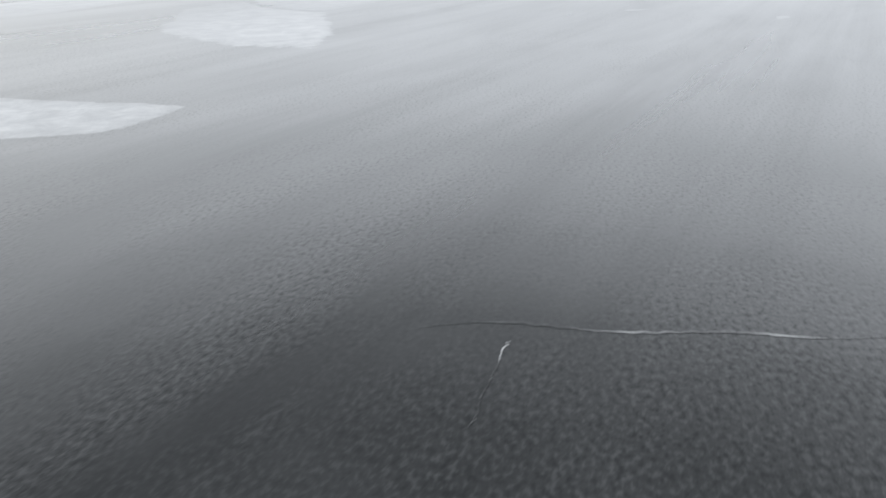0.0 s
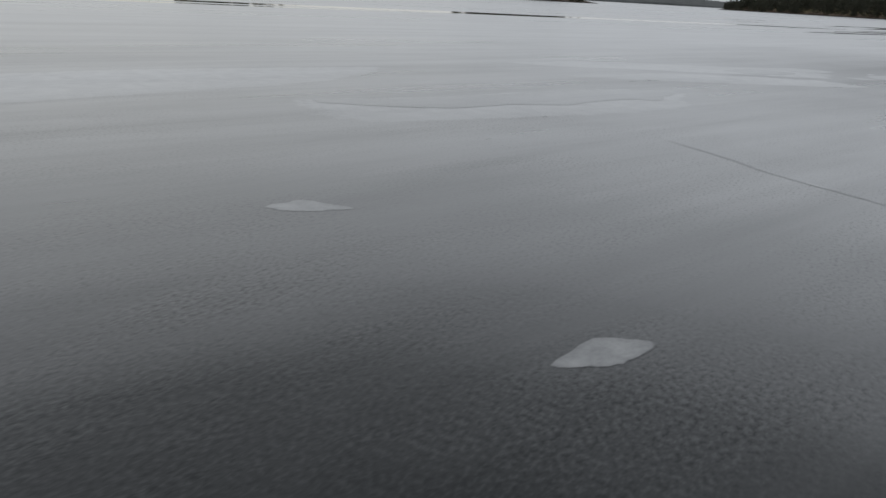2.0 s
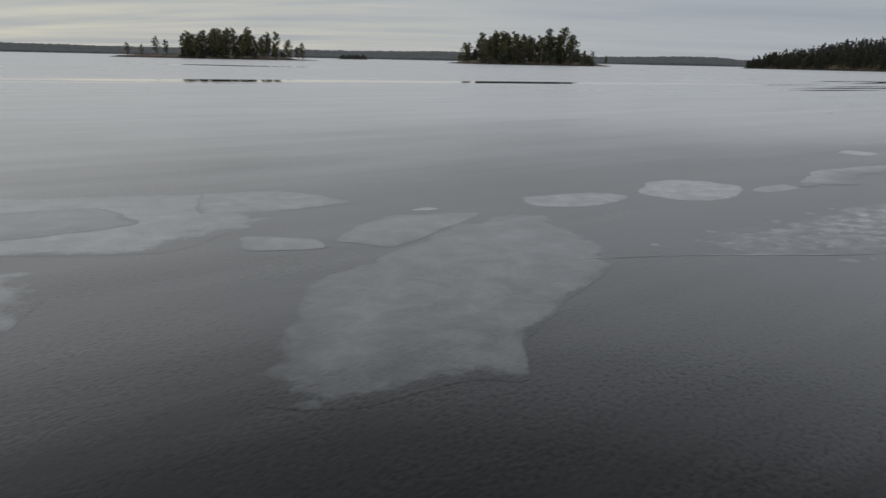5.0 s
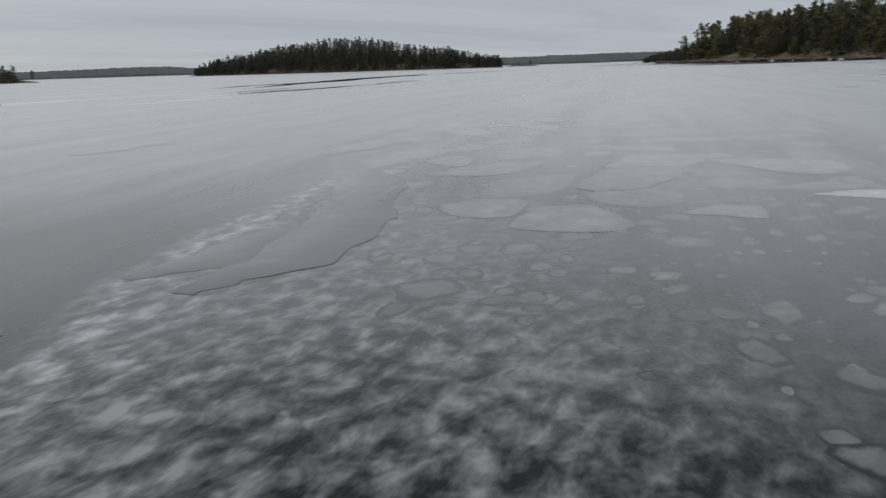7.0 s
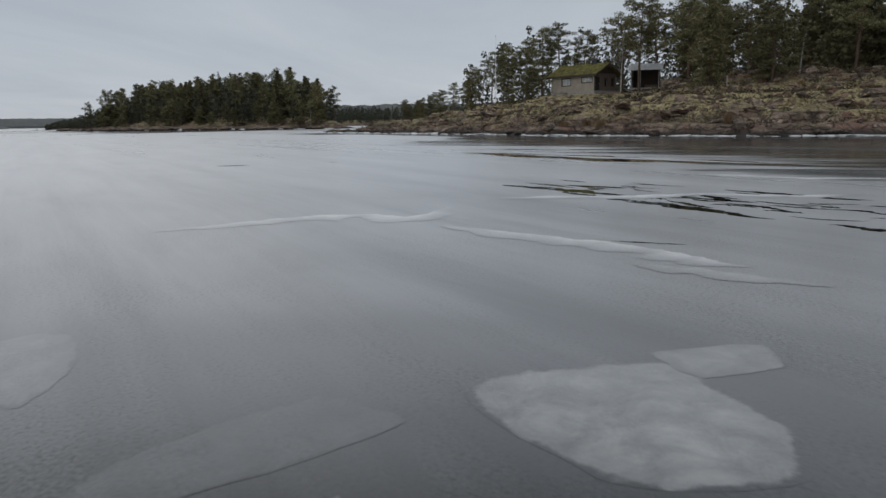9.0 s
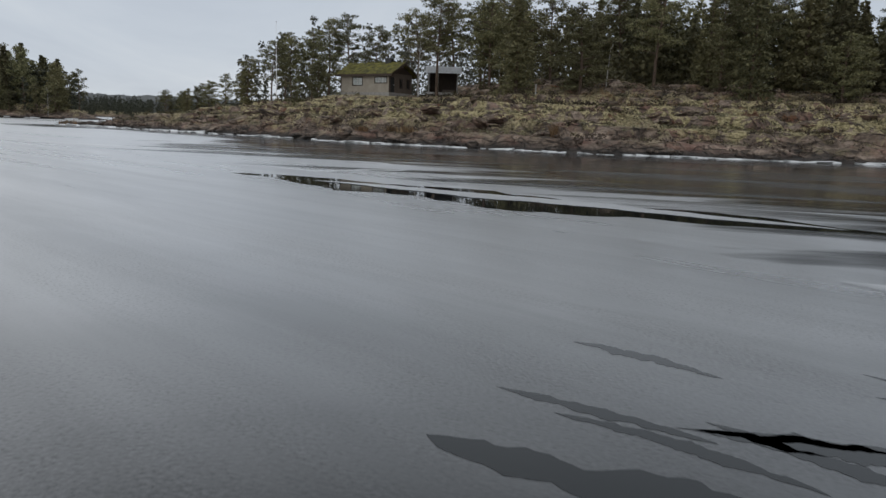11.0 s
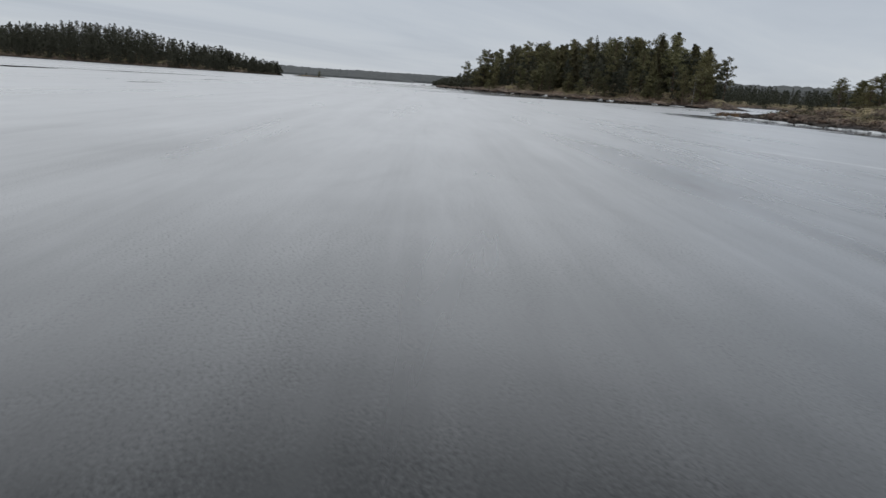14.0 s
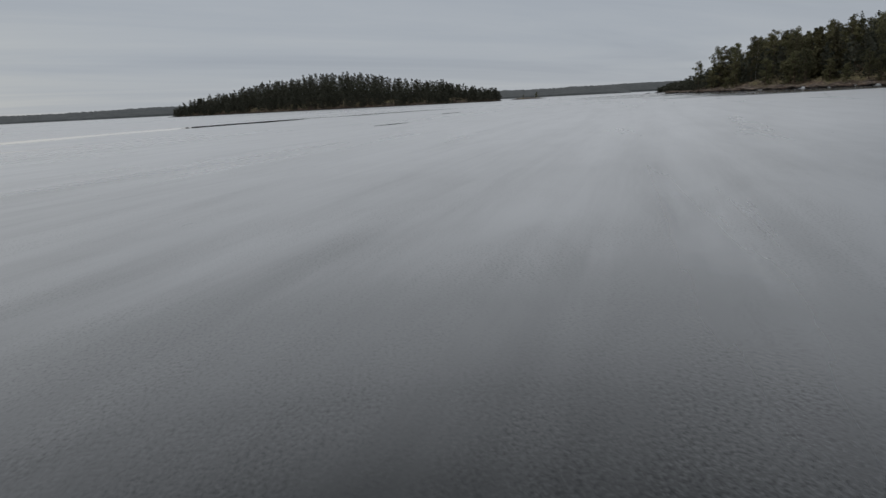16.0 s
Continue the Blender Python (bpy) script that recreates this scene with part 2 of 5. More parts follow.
def rock_material():
    k = Mat("lichen_granite", 0.9)
    big = k.noise(0.16, 5, 0.6)
    mid = k.noise(0.7, 6, 0.62, None, 0.6)
    fine = k.noise(4, 5, 0.7)
    layer = k.noise(1.0, 5, 0.62, k.where((0.14, 0.14, 1.5), 20), 0.5)
    tone = k.math("ADD", k.math("MULTIPLY", mid, 0.55), k.math("MULTIPLY", layer, 0.45))
    stone = k.ramp(tone, [(0.38, (0.030, 0.027, 0.026)), (0.45, (0.102, 0.084, 0.068)), (0.52, (0.198, 0.166, 0.137)), (0.63, (0.39, 0.34, 0.288))])
    stone = k.mix(k.ramp(k.noise(0.4, 5, 0.6), [(0.50, 0.0), (0.64, 0.65)]), stone, (0.20, 0.118, 0.095))
    warp = k.t.nodes.new("ShaderNodeMix")
    warp.data_type = "VECTOR"
    warp.inputs[0].default_value = 0.45
    nz = k.t.nodes.new("ShaderNodeTexNoise")
    nz.inputs["Scale"].default_value = 0.6
    k.t.links.new(k.co, nz.inputs["Vector"])
    sc = k.t.nodes.new("ShaderNodeVectorMath")
    sc.operation = "SCALE"
    sc.inputs["Scale"].default_value = 2.2
    k.t.links.new(nz.outputs["Color"], sc.inputs[0])
    k.t.links.new(k.where((0.5, 0.5, 1.9), 20), warp.inputs[4])
    k.t.links.new(sc.outputs[0], warp.inputs[5])
    joint = k.ramp(k.cells(1.0, warp.outputs[1], "DISTANCE_TO_EDGE"), [(0.0, 1.0), (0.05, 0.0)])
    stone = k.mix(k.math("MULTIPLY", joint, 0.55), stone, (0.020, 0.018, 0.016))
    stone = k.mix(k.ramp(fine, [(0.34, 0.7), (0.47, 0.0)]), stone, (0.035, 0.034, 0.032))
    up = k.t.nodes.new("ShaderNodeSeparateXYZ")
    g = k.t.nodes.new("ShaderNodeNewGeometry")
    k.t.links.new(g.outputs["Normal"], up.inputs[0])
    pos = k.t.nodes.new("ShaderNodeSeparateXYZ")
    k.t.links.new(g.outputs["Position"], pos.inputs[0])
    high = k.ramp(k.math("ADD", k.math("MULTIPLY", pos.outputs[2], 0.18), k.math("SUBTRACT", big, 0.5)), [(0.12, 0.0), (0.50, 1.0)])
    # brown heath soil in the hollows and on the flat tops
    soil = k.math("ADD", k.math("MULTIPLY", up.outputs[2], 0.55), k.math("MULTIPLY", k.math("SUBTRACT", k.noise(0.5, 6, 0.68), 0.5), 2.2))
    soil = k.math("MULTIPLY", k.ramp(soil, [(0.52, 0.0), (0.66, 0.9)]), high)
    earth = k.ramp(k.noise(3.0, 6, 0.72), [(0.32, (0.016, 0.013, 0.007)), (0.46, (0.060, 0.044, 0.021)), (0.62, (0.15, 0.112, 0.052))])
    earth = k.mix(k.ramp(k.noise(0.25, 4, 0.6), [(0.56, 0.0), (0.66, 0.85)]), earth, (0.15, 0.055, 0.022))
    body = k.mix(soil, stone, earth)
    body = k.mix(k.ramp(k.noise(0.35, 5, 0.65, None, 0.4), [(0.50, 0.0), (0.60, 0.7)]), body, k.mix(1.0, body, (0.34, 0.31, 0.29), "MULTIPLY"))
    # crisp cushions of pale yellow lichen
    lich = k.math("ADD", k.math("MULTIPLY", k.noise(1.2, 7, 0.72, None, 0.2), 0.75), k.math("MULTIPLY", k.noise(0.28, 4, 0.55), 0.5))
    lich = k.math("ADD", lich, k.math("MULTIPLY", k.math("SUBTRACT", up.outputs[2], 0.8), 0.25))
    lich = k.math("MULTIPLY", k.ramp(lich, [(0.640, 0.0), (0.665, 1.0)]), high)
    lich = k.math("MULTIPLY", lich, k.ramp(k.math("MULTIPLY", pos.outputs[2], 0.1), [(0.50, 1.0), (0.68, 0.15)]))
    pale = k.ramp(k.noise(4.0, 5, 0.7), [(0.30, (0.045, 0.041, 0.02)), (0.44, (0.22, 0.204, 0.106)), (0.62, (0.47, 0.447, 0.275))])
    body = k.mix(lich, body, pale)
    algae = k.ramp(k.math("ADD", pos.outputs[2], k.math("MULTIPLY", k.math("SUBTRACT", mid, 0.5), 0.8)), [(0.25, 0.9), (0.65, 0.0)])
    k.put("Base Color", k.mix(1.0, k.mix(algae, body, (0.016, 0.015, 0.013)), (1.16, 1.04, 0.96), "MULTIPLY"))
    k.bump(tone, 0.9, 1.0)
    k.bump(joint, -0.22, 1.0)
    k.bump(fine, 0.10, 1.0)
    return k.m


ROCK = rock_material()


def plain(name, lo, hi, scale, rough=0.8, depth=0.0, detail=5, metal=0.0, stretch=None):
    k = Mat(name, rough, metal)
    n = k.noise(scale, detail, 0.6, k.where(stretch) if stretch else None)
    k.put("Base Color", k.ramp(n, [(0.3, lo), (0.7, hi)]))
    if depth:
        k.bump(n, depth, 0.8)
    return k.m


def leaf_material(name, dark, light, brown):
    k = Mat(name, 0.75)
    each = k.island()
    tree = k.random()
    c = k.ramp(each, [(0.0, dark), (1.0, light)])
    c = k.mix(k.ramp(tree, [(0.0, 0.0), (1.0, 0.45)]), c, brown)
    turned = k.math("FRACT", k.math("MULTIPLY", tree, 7.31), 0.0)
    c = k.mix(1.0, c, k.ramp(turned, [(0.0, 0.55), (0.5, 0.85), (1.0, 1.2)]), "MULTIPLY")
    k.put("Base Color", c)
    k.put("Subsurface Weight", 0.0)
    return k.m


PINE = leaf_material("pine_needles", (0.066, 0.070, 0.033), (0.235, 0.226, 0.105), (0.170, 0.138, 0.062))
SPRUCE = leaf_material("spruce_needles", (0.060, 0.062, 0.030), (0.200, 0.186, 0.086), (0.150, 0.120, 0.055))
# greyer and bluer than PINE and SPRUCE, used for the massed woods
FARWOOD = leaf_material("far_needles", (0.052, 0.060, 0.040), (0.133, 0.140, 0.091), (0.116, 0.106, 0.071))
TWIGS = leaf_material("bare_twigs", (0.060, 0.045, 0.034), (0.14, 0.105, 0.080), (0.12, 0.075, 0.055))
BARK = plain("pine_bark", (0.055, 0.042, 0.033), (0.20, 0.135, 0.095), 6, 0.9, 0.03, stretch=(1, 1, 0.3))
BIRCH = plain("birch_bark", (0.10, 0.095, 0.09), (0.62, 0.60, 0.56), 5, 0.8, 0.01, stretch=(1, 1, 2.5))
HEATH = leaf_material("heath", (0.045, 0.036, 0.018), (0.20, 0.17, 0.075), (0.15, 0.085, 0.045))
REED = leaf_material("dry_grass", (0.14, 0.085, 0.04), (0.28, 0.18, 0.09), (0.22, 0.11, 0.05))
# distance haze is put into this base colour: lighter and greyer than forest
HAZED_HILL = plain("hazed_far_forest", (0.085, 0.092, 0.088), (0.145, 0.150, 0.148), 0.06, 0.95, 0.0)
LICHEN = leaf_material("pale_lichen", (0.19, 0.17, 0.085), (0.54, 0.51, 0.32), (0.31, 0.28, 0.14))
DARKHEATH = leaf_material("dark_heath", (0.018, 0.016, 0.010), (0.075, 0.062, 0.032), (0.06, 0.035, 0.02))
SHOREICE = plain("shore_ice", (0.42, 0.43, 0.435), (0.84, 0.845, 0.84), 1.5, 0.55, 0.05)
RENDERWALL = plain("ochre_render", (0.30, 0.265, 0.215), (0.40, 0.355, 0.29), 1.2, 0.9, 0.01)
DARKWOOD = plain("dark_stained_wood", (0.035, 0.024, 0.018), (0.085, 0.060, 0.045), 4, 0.8, 0.01, stretch=(6, 6, 0.4))
BROWNWOOD = plain("brown_boards", (0.10, 0.078, 0.062), (0.17, 0.135, 0.11), 3, 0.85, 0.01, stretch=(6, 6, 0.4))
SOD = plain("mossy_sod", (0.030, 0.030, 0.012), (0.19, 0.17, 0.035), 1.6, 0.95, 0.12, 7)
SHEETMETAL = plain("weathered_sheet_metal", (0.42, 0.43, 0.44), (0.62, 0.63, 0.64), 2.0, 0.5, 0.004)
WHITEPAINT = plain("white_paint", (0.62, 0.62, 0.60), (0.78, 0.78, 0.76), 3, 0.5)
CURTAIN = plain("white_curtain", (0.45, 0.45, 0.44), (0.68, 0.68, 0.66), 5, 0.9)
GREYWOOD = plain("grey_weathered_wood", (0.22, 0.205, 0.19), (0.42, 0.40, 0.37), 3, 0.85, 0.01, stretch=(5, 5, 0.4))
STEEL = plain("black_steel", (0.02, 0.02, 0.02), (0.04, 0.04, 0.04), 4, 0.5)


def glass_material():
    k = Mat("window_glass", 0.02)
    k.put("Base Color", (0.85, 0.88, 0.88))
    k.put("Transmission Weight", 1.0)
    return k.m


GLASS = glass_material()


# ------------------------------------------------------------ mesh helpers
def mesh(name, verts, faces, material, smooth=False):
    me = bpy.data.meshes.new(name)
    me.from_pydata([tuple(map(float, v)) for v in verts], [], [tuple(map(int, f)) for f in faces])
    me.materials.append(material)
    if smooth:
        me.polygons.foreach_set("use_smooth", [True] * len(me.polygons))
    me.update()
    return me


def soup(name, tris, material):
    """A mesh of loose triangles; tris is (n, 3, 3)."""
    n = len(tris)
    me = bpy.data.meshes.new(name)
    me.vertices.add(3 * n)
    me.loops.add(3 * n)
    me.polygons.add(n)
    me.vertices.foreach_set("co", np.asarray(tris, np.float32).ravel())
    me.loops.foreach_set("vertex_index", np.arange(3 * n, dtype=np.int32))
    me.polygons.foreach_set("loop_start", np.arange(0, 3 * n, 3, dtype=np.int32))
    me.materials.append(material)
    me.update()
    return me


def part(name, data, parent, label=""):
    """Links a mesh (or a bmesh with its material) as one part under its thing."""
    ob = new(name, data)
    ob.parent = parent
    return tagged(ob, label)


def thing(name, m, label, category, group="", kind=""):
    ob = new(name)
    ob.empty_display_size = 0.2
    ob.matrix_world = m
    return tagged(ob, label, category, group, kind)


def box(x0, y0, z0, x1, y1, z1, material, name="box", bevel=0.0):
    bm = bmesh.new()
    bmesh.ops.create_cube(bm, size=1)
    for v in bm.verts:
        v.co = Vector((x0 + (v.co.x + 0.5) * (x1 - x0), y0 + (v.co.y + 0.5) * (y1 - y0), z0 + (v.co.z + 0.5) * (z1 - z0)))
    if bevel:
        bmesh.ops.bevel(bm, geom=bm.edges[:], offset=bevel, segments=1, affect="EDGES")
    me = bpy.data.meshes.new(name)
    bm.to_mesh(me)
    bm.free()
    me.materials.append(material)
    return me


def tube(points, radii, sides=6):
    """Verts and faces of a tapered tube through the points."""
    vs, fs = [], []
    pts = [Vector(p) for p in points]
    for i, (p, r) in enumerate(zip(pts, radii)):
        d = (pts[min(i + 1, len(pts) - 1)] - pts[max(i - 1, 0)]).normalized()
        a = d.orthogonal().normalized()
        b = d.cross(a)
        for s in range(sides):
            w = 2 * math.pi * s / sides
            vs.append(p + (a * math.cos(w) + b * math.sin(w)) * r)
    for i in range(len(pts) - 1):
        for s in range(sides):
            a0, b0 = i * sides + s, i * sides + (s + 1) % sides
            fs.append((a0, b0, b0 + sides, a0 + sides))
    fs.append(tuple(range(len(vs) - sides, len(vs))))
    return vs, fs


def join(pieces):
    vs, fs = [], []
    for v, f in pieces:
        o = len(vs)
        vs += list(v)
        fs += [tuple(i + o for i in q) for q in f]
    return vs, fs


def smoothstep(a, b, x):
    x = np.clip((np.asarray(x, float) - a) / (b - a), 0, 1)
    return x * x * (3 - 2 * x)


# ------------------------------------------------------------ ice, leads and patches
def ice_sheet():
    rings = [0, 30, 90, 250, 700, 1800, 3600]
    vs, fs = [(0, 0, 0)], []
    for r in rings[1:]:
        vs += [(20 + r * math.cos(a * math.pi / 24), 10 + r * math.sin(a * math.pi / 24), 0) for a in range(48)]
    fs += [(0, 1 + a, 1 + (a + 1) % 48) for a in range(48)]
    for i in range(len(rings) - 2):
        o = 1 + 48 * i
        fs += [(o + a, o + 48 + a, o + 48 + (a + 1) % 48, o + (a + 1) % 48) for a in range(48)]
    tagged(new("ground", mesh("ground", vs, fs, ICE)), "dark grey lake ice, streaked and wet", "ice", kind="structure")


ice_sheet()


def plate(corners, dense, seed, rough=0.10, fade=None, material=None, label="cloudy white patch of refrozen snow ice in dark ice", z=None):
    """A frozen-in plate of snow ice: a rounded, ragged outline through a few corners; fade is the side on which it thins out."""
    P = [Vector((*c, 0)) for c in corners]
    n = len(P)
    mid = sum(P, Vector()) / n
    size = sum((p - mid).length for p in P) / n
    edge = []
    for i in range(n):
        a, b, c, d = P[i - 1], P[i], P[(i + 1) % n], P[(i + 2) % n]
        for k in range(9):
            t = k / 9
            q = 0.5 * (2 * b + (c - a) * t + (2 * a - 5 * b + 4 * c - d) * t * t + (3 * b - a - 3 * c + d) * t ** 3)
            q = q.lerp(b.lerp(c, t), 0.35) - mid
            w = noise.fractal((q.x * 1.6 / size + seed * 3.1, q.y * 1.6 / size, seed * 1.7), 0.8, 2.0, 5)
            edge.append(q * (1.04 + rough * w))
    z = 0.0004 + 0.00008 * (seed % 20) if z is None else z
    m = len(edge)
    vs, rim, fs = [(mid.x, mid.y, z)], [1.0], []
    for f in (0.3, 0.55, 0.75, 0.88, 0.95, 1.0):
        for q in edge:
            vs.append((mid.x + q.x * f, mid.y + q.y * f, z))
            rim.append(1 - f)
    fs += [(0, 1 + k, 1 + (k + 1) % m) for k in range(m)]
    for i in range(5):
        o = 1 + m * i
        fs += [(o + k, o + m + k, o + m + (k + 1) % m, o + (k + 1) % m) for k in range(m)]
    den = []
    for v in vs:
        d = 1.0
        if fade:
            d = min(1.0, max(0.04, 0.62 - 0.62 * ((v[0] - mid.x) * fade[0] + (v[1] - mid.y) * fade[1]) / size))
        den.append(dense * d)
    me = mesh("snow_ice_patch", vs, fs, material or SNOWICE, True)
    for nm, val in (("rim", rim), ("dense", den)):
        at = me.attributes.new(nm, "FLOAT", "POINT")
        at.data.foreach_set("value", val)
    return tagged(new("snow_ice_patch", me), label, "ice patch", "refrozen snow ice patches")


# plates beside the mottled floe
plate([(-0.13, 6.85), (0.21, 7.83), (0.85, 8.12), (1.43, 7.68), (1.13, 6.91), (0.7, 6.5), (0.3, 6.5)], 0.80, 1, 0.04)
plate([(1.45, 7.35), (1.74, 7.7), (2.15, 7.95), (2.2, 7.65), (1.66, 7.22)], 0.55, 2, 0.08)
plate([(-1.6, 6.35), (-0.78, 6.8), (-0.28, 6.68), (-0.45, 6.3), (-0.95, 5.85), (-1.5, 5.8)], 0.70, 3, 0.07)
plate([(4.8, 12.1), (5.25, 12.6), (5.6, 12.15), (5.15, 11.7)], 0.72, 5, 0.10)
plate([(-3.4, 2.6), (-3.0, 3.2), (-2.6, 4.2), (-2.05, 5.2), (-1.57, 5.4), (-1.1, 4.4), (-1.08, 3.6), (-1.5, 2.5), (-1.85, 1.85), (-1.9, 1.2), (-3.0, 1.0)], 0.36, 6, 0.12)
plate([(-3.45, 3.96), (-3.14, 4.95), (-2.12, 5.35), (-2.5, 4.5), (-2.87, 3.84)], 0.42, 7, 0.12)
plate([(-5.4, 5.9), (-4.6, 6.25), (-3.6, 5.75), (-4.2, 5.2), (-5.0, 4.9)], 0.55, 8, 0.10)
plate([(-4.3, 3.95), (-3.6, 3.95), (-3.5, 3.65), (-4.1, 3.5)], 0.50, 9, 0.12)
plate([(-2.9, 5.36), (-2.75, 5.55), (-2.6, 5.5), (-2.7, 5.38)], 0.85, 10, 0.12)
plate([(-7.6, 4.0), (-6.2, 4.9), (-5.6, 4.2), (-6.8, 3.2)], 0.40, 11, 0.15)
# plates in the broken field
plate([(11.8, 11.3), (12.65, 11.75), (13.25, 11.54), (13.05, 10.9), (12.7, 10.4), (12.22, 10.56), (11.95, 10.9)], 0.62, 13, 0.06)
plate([(12.0, 12.75), (12.83, 12.55), (12.9, 12.1), (12.18, 11.64), (11.75, 12.0)], 0.62, 14, 0.08)
plate([(13.55, 10.5), (14.18, 10.48), (14.52, 10.09), (13.95, 9.75), (13.72, 10.13)], 0.70, 15, 0.08)
plate([(15.5, 10.1), (16.21, 9.80), (16.68, 9.31), (16.86, 8.5), (16.2, 8.25), (15.95, 8.7), (15.75, 9.5)], 0.95, 16, 0.05, None, DRIFT)
plate([(14.99, 8.92), (15.48, 8.80), (15.82, 8.25), (15.02, 8.1), (14.85, 8.5)], 0.55, 17, 0.10)
plate([(15.75, 13.4), (16.4, 13.65), (17.02, 13.95), (17.7, 13.7), (17.85, 13.25), (17.35, 12.62), (16.11, 12.52), (15.7, 12.85)], 0.60, 18, 0.07)
plate([(17.34, 12.5), (17.95, 12.36), (18.5, 11.6), (18.42, 11.0), (17.61, 10.52), (17.05, 10.75), (16.9, 11.22)], 0.64, 19, 0.07)
plate([(15.45, 10.72), (16.0, 10.60), (16.68, 10.38), (16.84, 10.1), (16.42, 9.84), (15.95, 10.05)], 0.52, 20, 0.10)
plate([(15.15, 11.26), (15.55, 11.5), (15.95, 11.55), (16.33, 11.2), (16.02, 10.62), (15.4, 10.82)], 0.42, 21, 0.10)
plate([(16.25, 12.25), (16.5, 12.1), (16.62, 11.4), (16.14, 11.48), (15.9, 11.78)], 0.36, 22, 0.12)
plate([(15.42, 12.26), (15.68, 12.23), (15.82, 11.9), (15.5, 11.9)], 0.40, 23, 0.12)
plate([(17.81, 9.62), (18.0, 9.34), (17.63, 9.1), (17.39, 9.12), (17.5, 9.42)], 0.72, 24, 0.10)
plate([(17.93, 9.05), (18.1, 8.77), (17.88, 8.6), (17.58, 8.68), (17.66, 8.92)], 0.66, 25, 0.10)
plate([(16.78, 9.1), (17.23, 8.82), (17.4, 8.3), (16.75, 8.3), (16.7, 8.82)], 0.42, 26, 0.12)
plate([(18.1, 9.5), (18.68, 9.1), (18.5, 8.2), (18.2, 8.4)], 0.26, 27, 0.2)
plate([(17.4, 15.1), (18.07, 15.4), (18.2, 14.3), (17.85, 14.1)], 0.48, 28, 0.12)
plate([(18.9, 15.25), (20.13, 15.3), (20.55, 14.1), (20.0, 14.0), (19.3, 14.75)], 0.52, 29, 0.10)
plate([(22.86, 10.74), (23.22, 10.42), (23.5, 9.53), (23.12, 9.25), (22.53, 9.02), (22.05, 9.1), (21.88, 9.5), (21.92, 10.0)], 0.62, 30, 0.04)
plate([(23.72, 9.54), (23.98, 8.77), (23.53, 8.75), (23.28, 9.3)], 0.46, 31, 0.08)
plate([(20.82, 11.47), (21.23, 11.33), (21.6, 11.13), (21.2, 10.85), (21.22, 10.5), (20.72, 10.5), (20.3, 10.88), (20.13, 11.17)], 0.56, 32, 0.06)
plate([(20.0, 10.14), (20.31, 9.92), (20.77, 9.46), (21.48, 8.72), (20.86, 8.94), (20.35, 9.38), (19.8, 9.88), (19.65, 10.08)], 0.42, 33, 0.07)
plate([(21.1, 12.26), (21.8, 12.26), (22.65, 11.6), (22.35, 11.05), (21.6, 11.68)], 0.14, 34, 0.10)
plate([(21.25, 13.75), (21.83, 13.92), (22.2, 13.61), (21.89, 13.02), (21.5, 13.34)], 0.48, 35, 0.08)
plate([(19.2, 9.2), (19.9, 8.9), (19.7, 8.2), (18.9, 8.5)], 0.30, 36, 0.15)
plate([(20.2, 12.9), (20.9, 12.7), (20.7, 11.9), (19.9, 12.2)], 0.26, 37, 0.18)
# pale sheets drifted over the ice where the walk begins
START = "pale drifted sheet of snow ice on dark ice"
plate([(-27.6, -14.9), (-26.2, -15.65), (-25.3, -16.25), (-25.9, -17.0), (-27.2, -16.7)], 0.80, 41, 0.03, None, DRIFT, START)
plate([(-25.3, -10.5), (-24.6, -12.2), (-23.4, -12.9), (-22.7, -11.8), (-22.2, -8.6), (-22.4, -6.5), (-23.3, -5.6), (-24.8, -7.0)], 0.95, 42, 0.06, (-0.3, 0.4), DRIFT, START)
plate([(-23.2, -5.8), (-20.6, -2.9), (-16.5, -0.1), (-17.0, -2.6), (-19.2, -5.6), (-22.2, -8.4)], 0.75, 43, 0.08, (0.5, -0.5), DRIFT, START)
plate([(-17.2, -5.4), (-15.4, -4.4), (-13.1, -2.6), (-12.2, -1.9), (-10.6, -1.6), (-10.8, -3.5), (-12.2, -4.8), (-16.0, -6.9)], 0.75, 44, 0.08, (0.4, -0.7), DRIFT, START)
plate([(-13.6, 2.6), (-11.0, 4.6), (-7.5, 5.2), (-4.4, 6.2), (-5.0, 3.4), (-8.5, 2.9)], 0.7, 45, 0.12, (-0.1, 0.7), DRIFT, START)
plate([(-12.4, 0.2), (-9.0, 2.5), (-5.6, 2.6), (-4.9, 1.3), (-8.5, 0.6)], 0.7, 46, 0.12, (0.0, -0.8), DRIFT, START)
plate([(-30.5, -6.0), (-27.0, -3.0), (-24.2, -2.2), (-26.0, -5.2), (-28.8, -8.0)], 0.8, 47, 0.10, (0.2, -0.7), DRIFT, START)
plate([(-16.35, -10.7), (-16.1, -10.45), (-15.7, -10.6), (-16.0, -10.75)], 0.45, 48, 0.15, None, DRIFT, START)
plate([(-14.45, -12.9), (-14.2, -12.6), (-13.9, -12.6), (-14.1, -12.85)], 0.45, 49, 0.15, None, DRIFT, START)
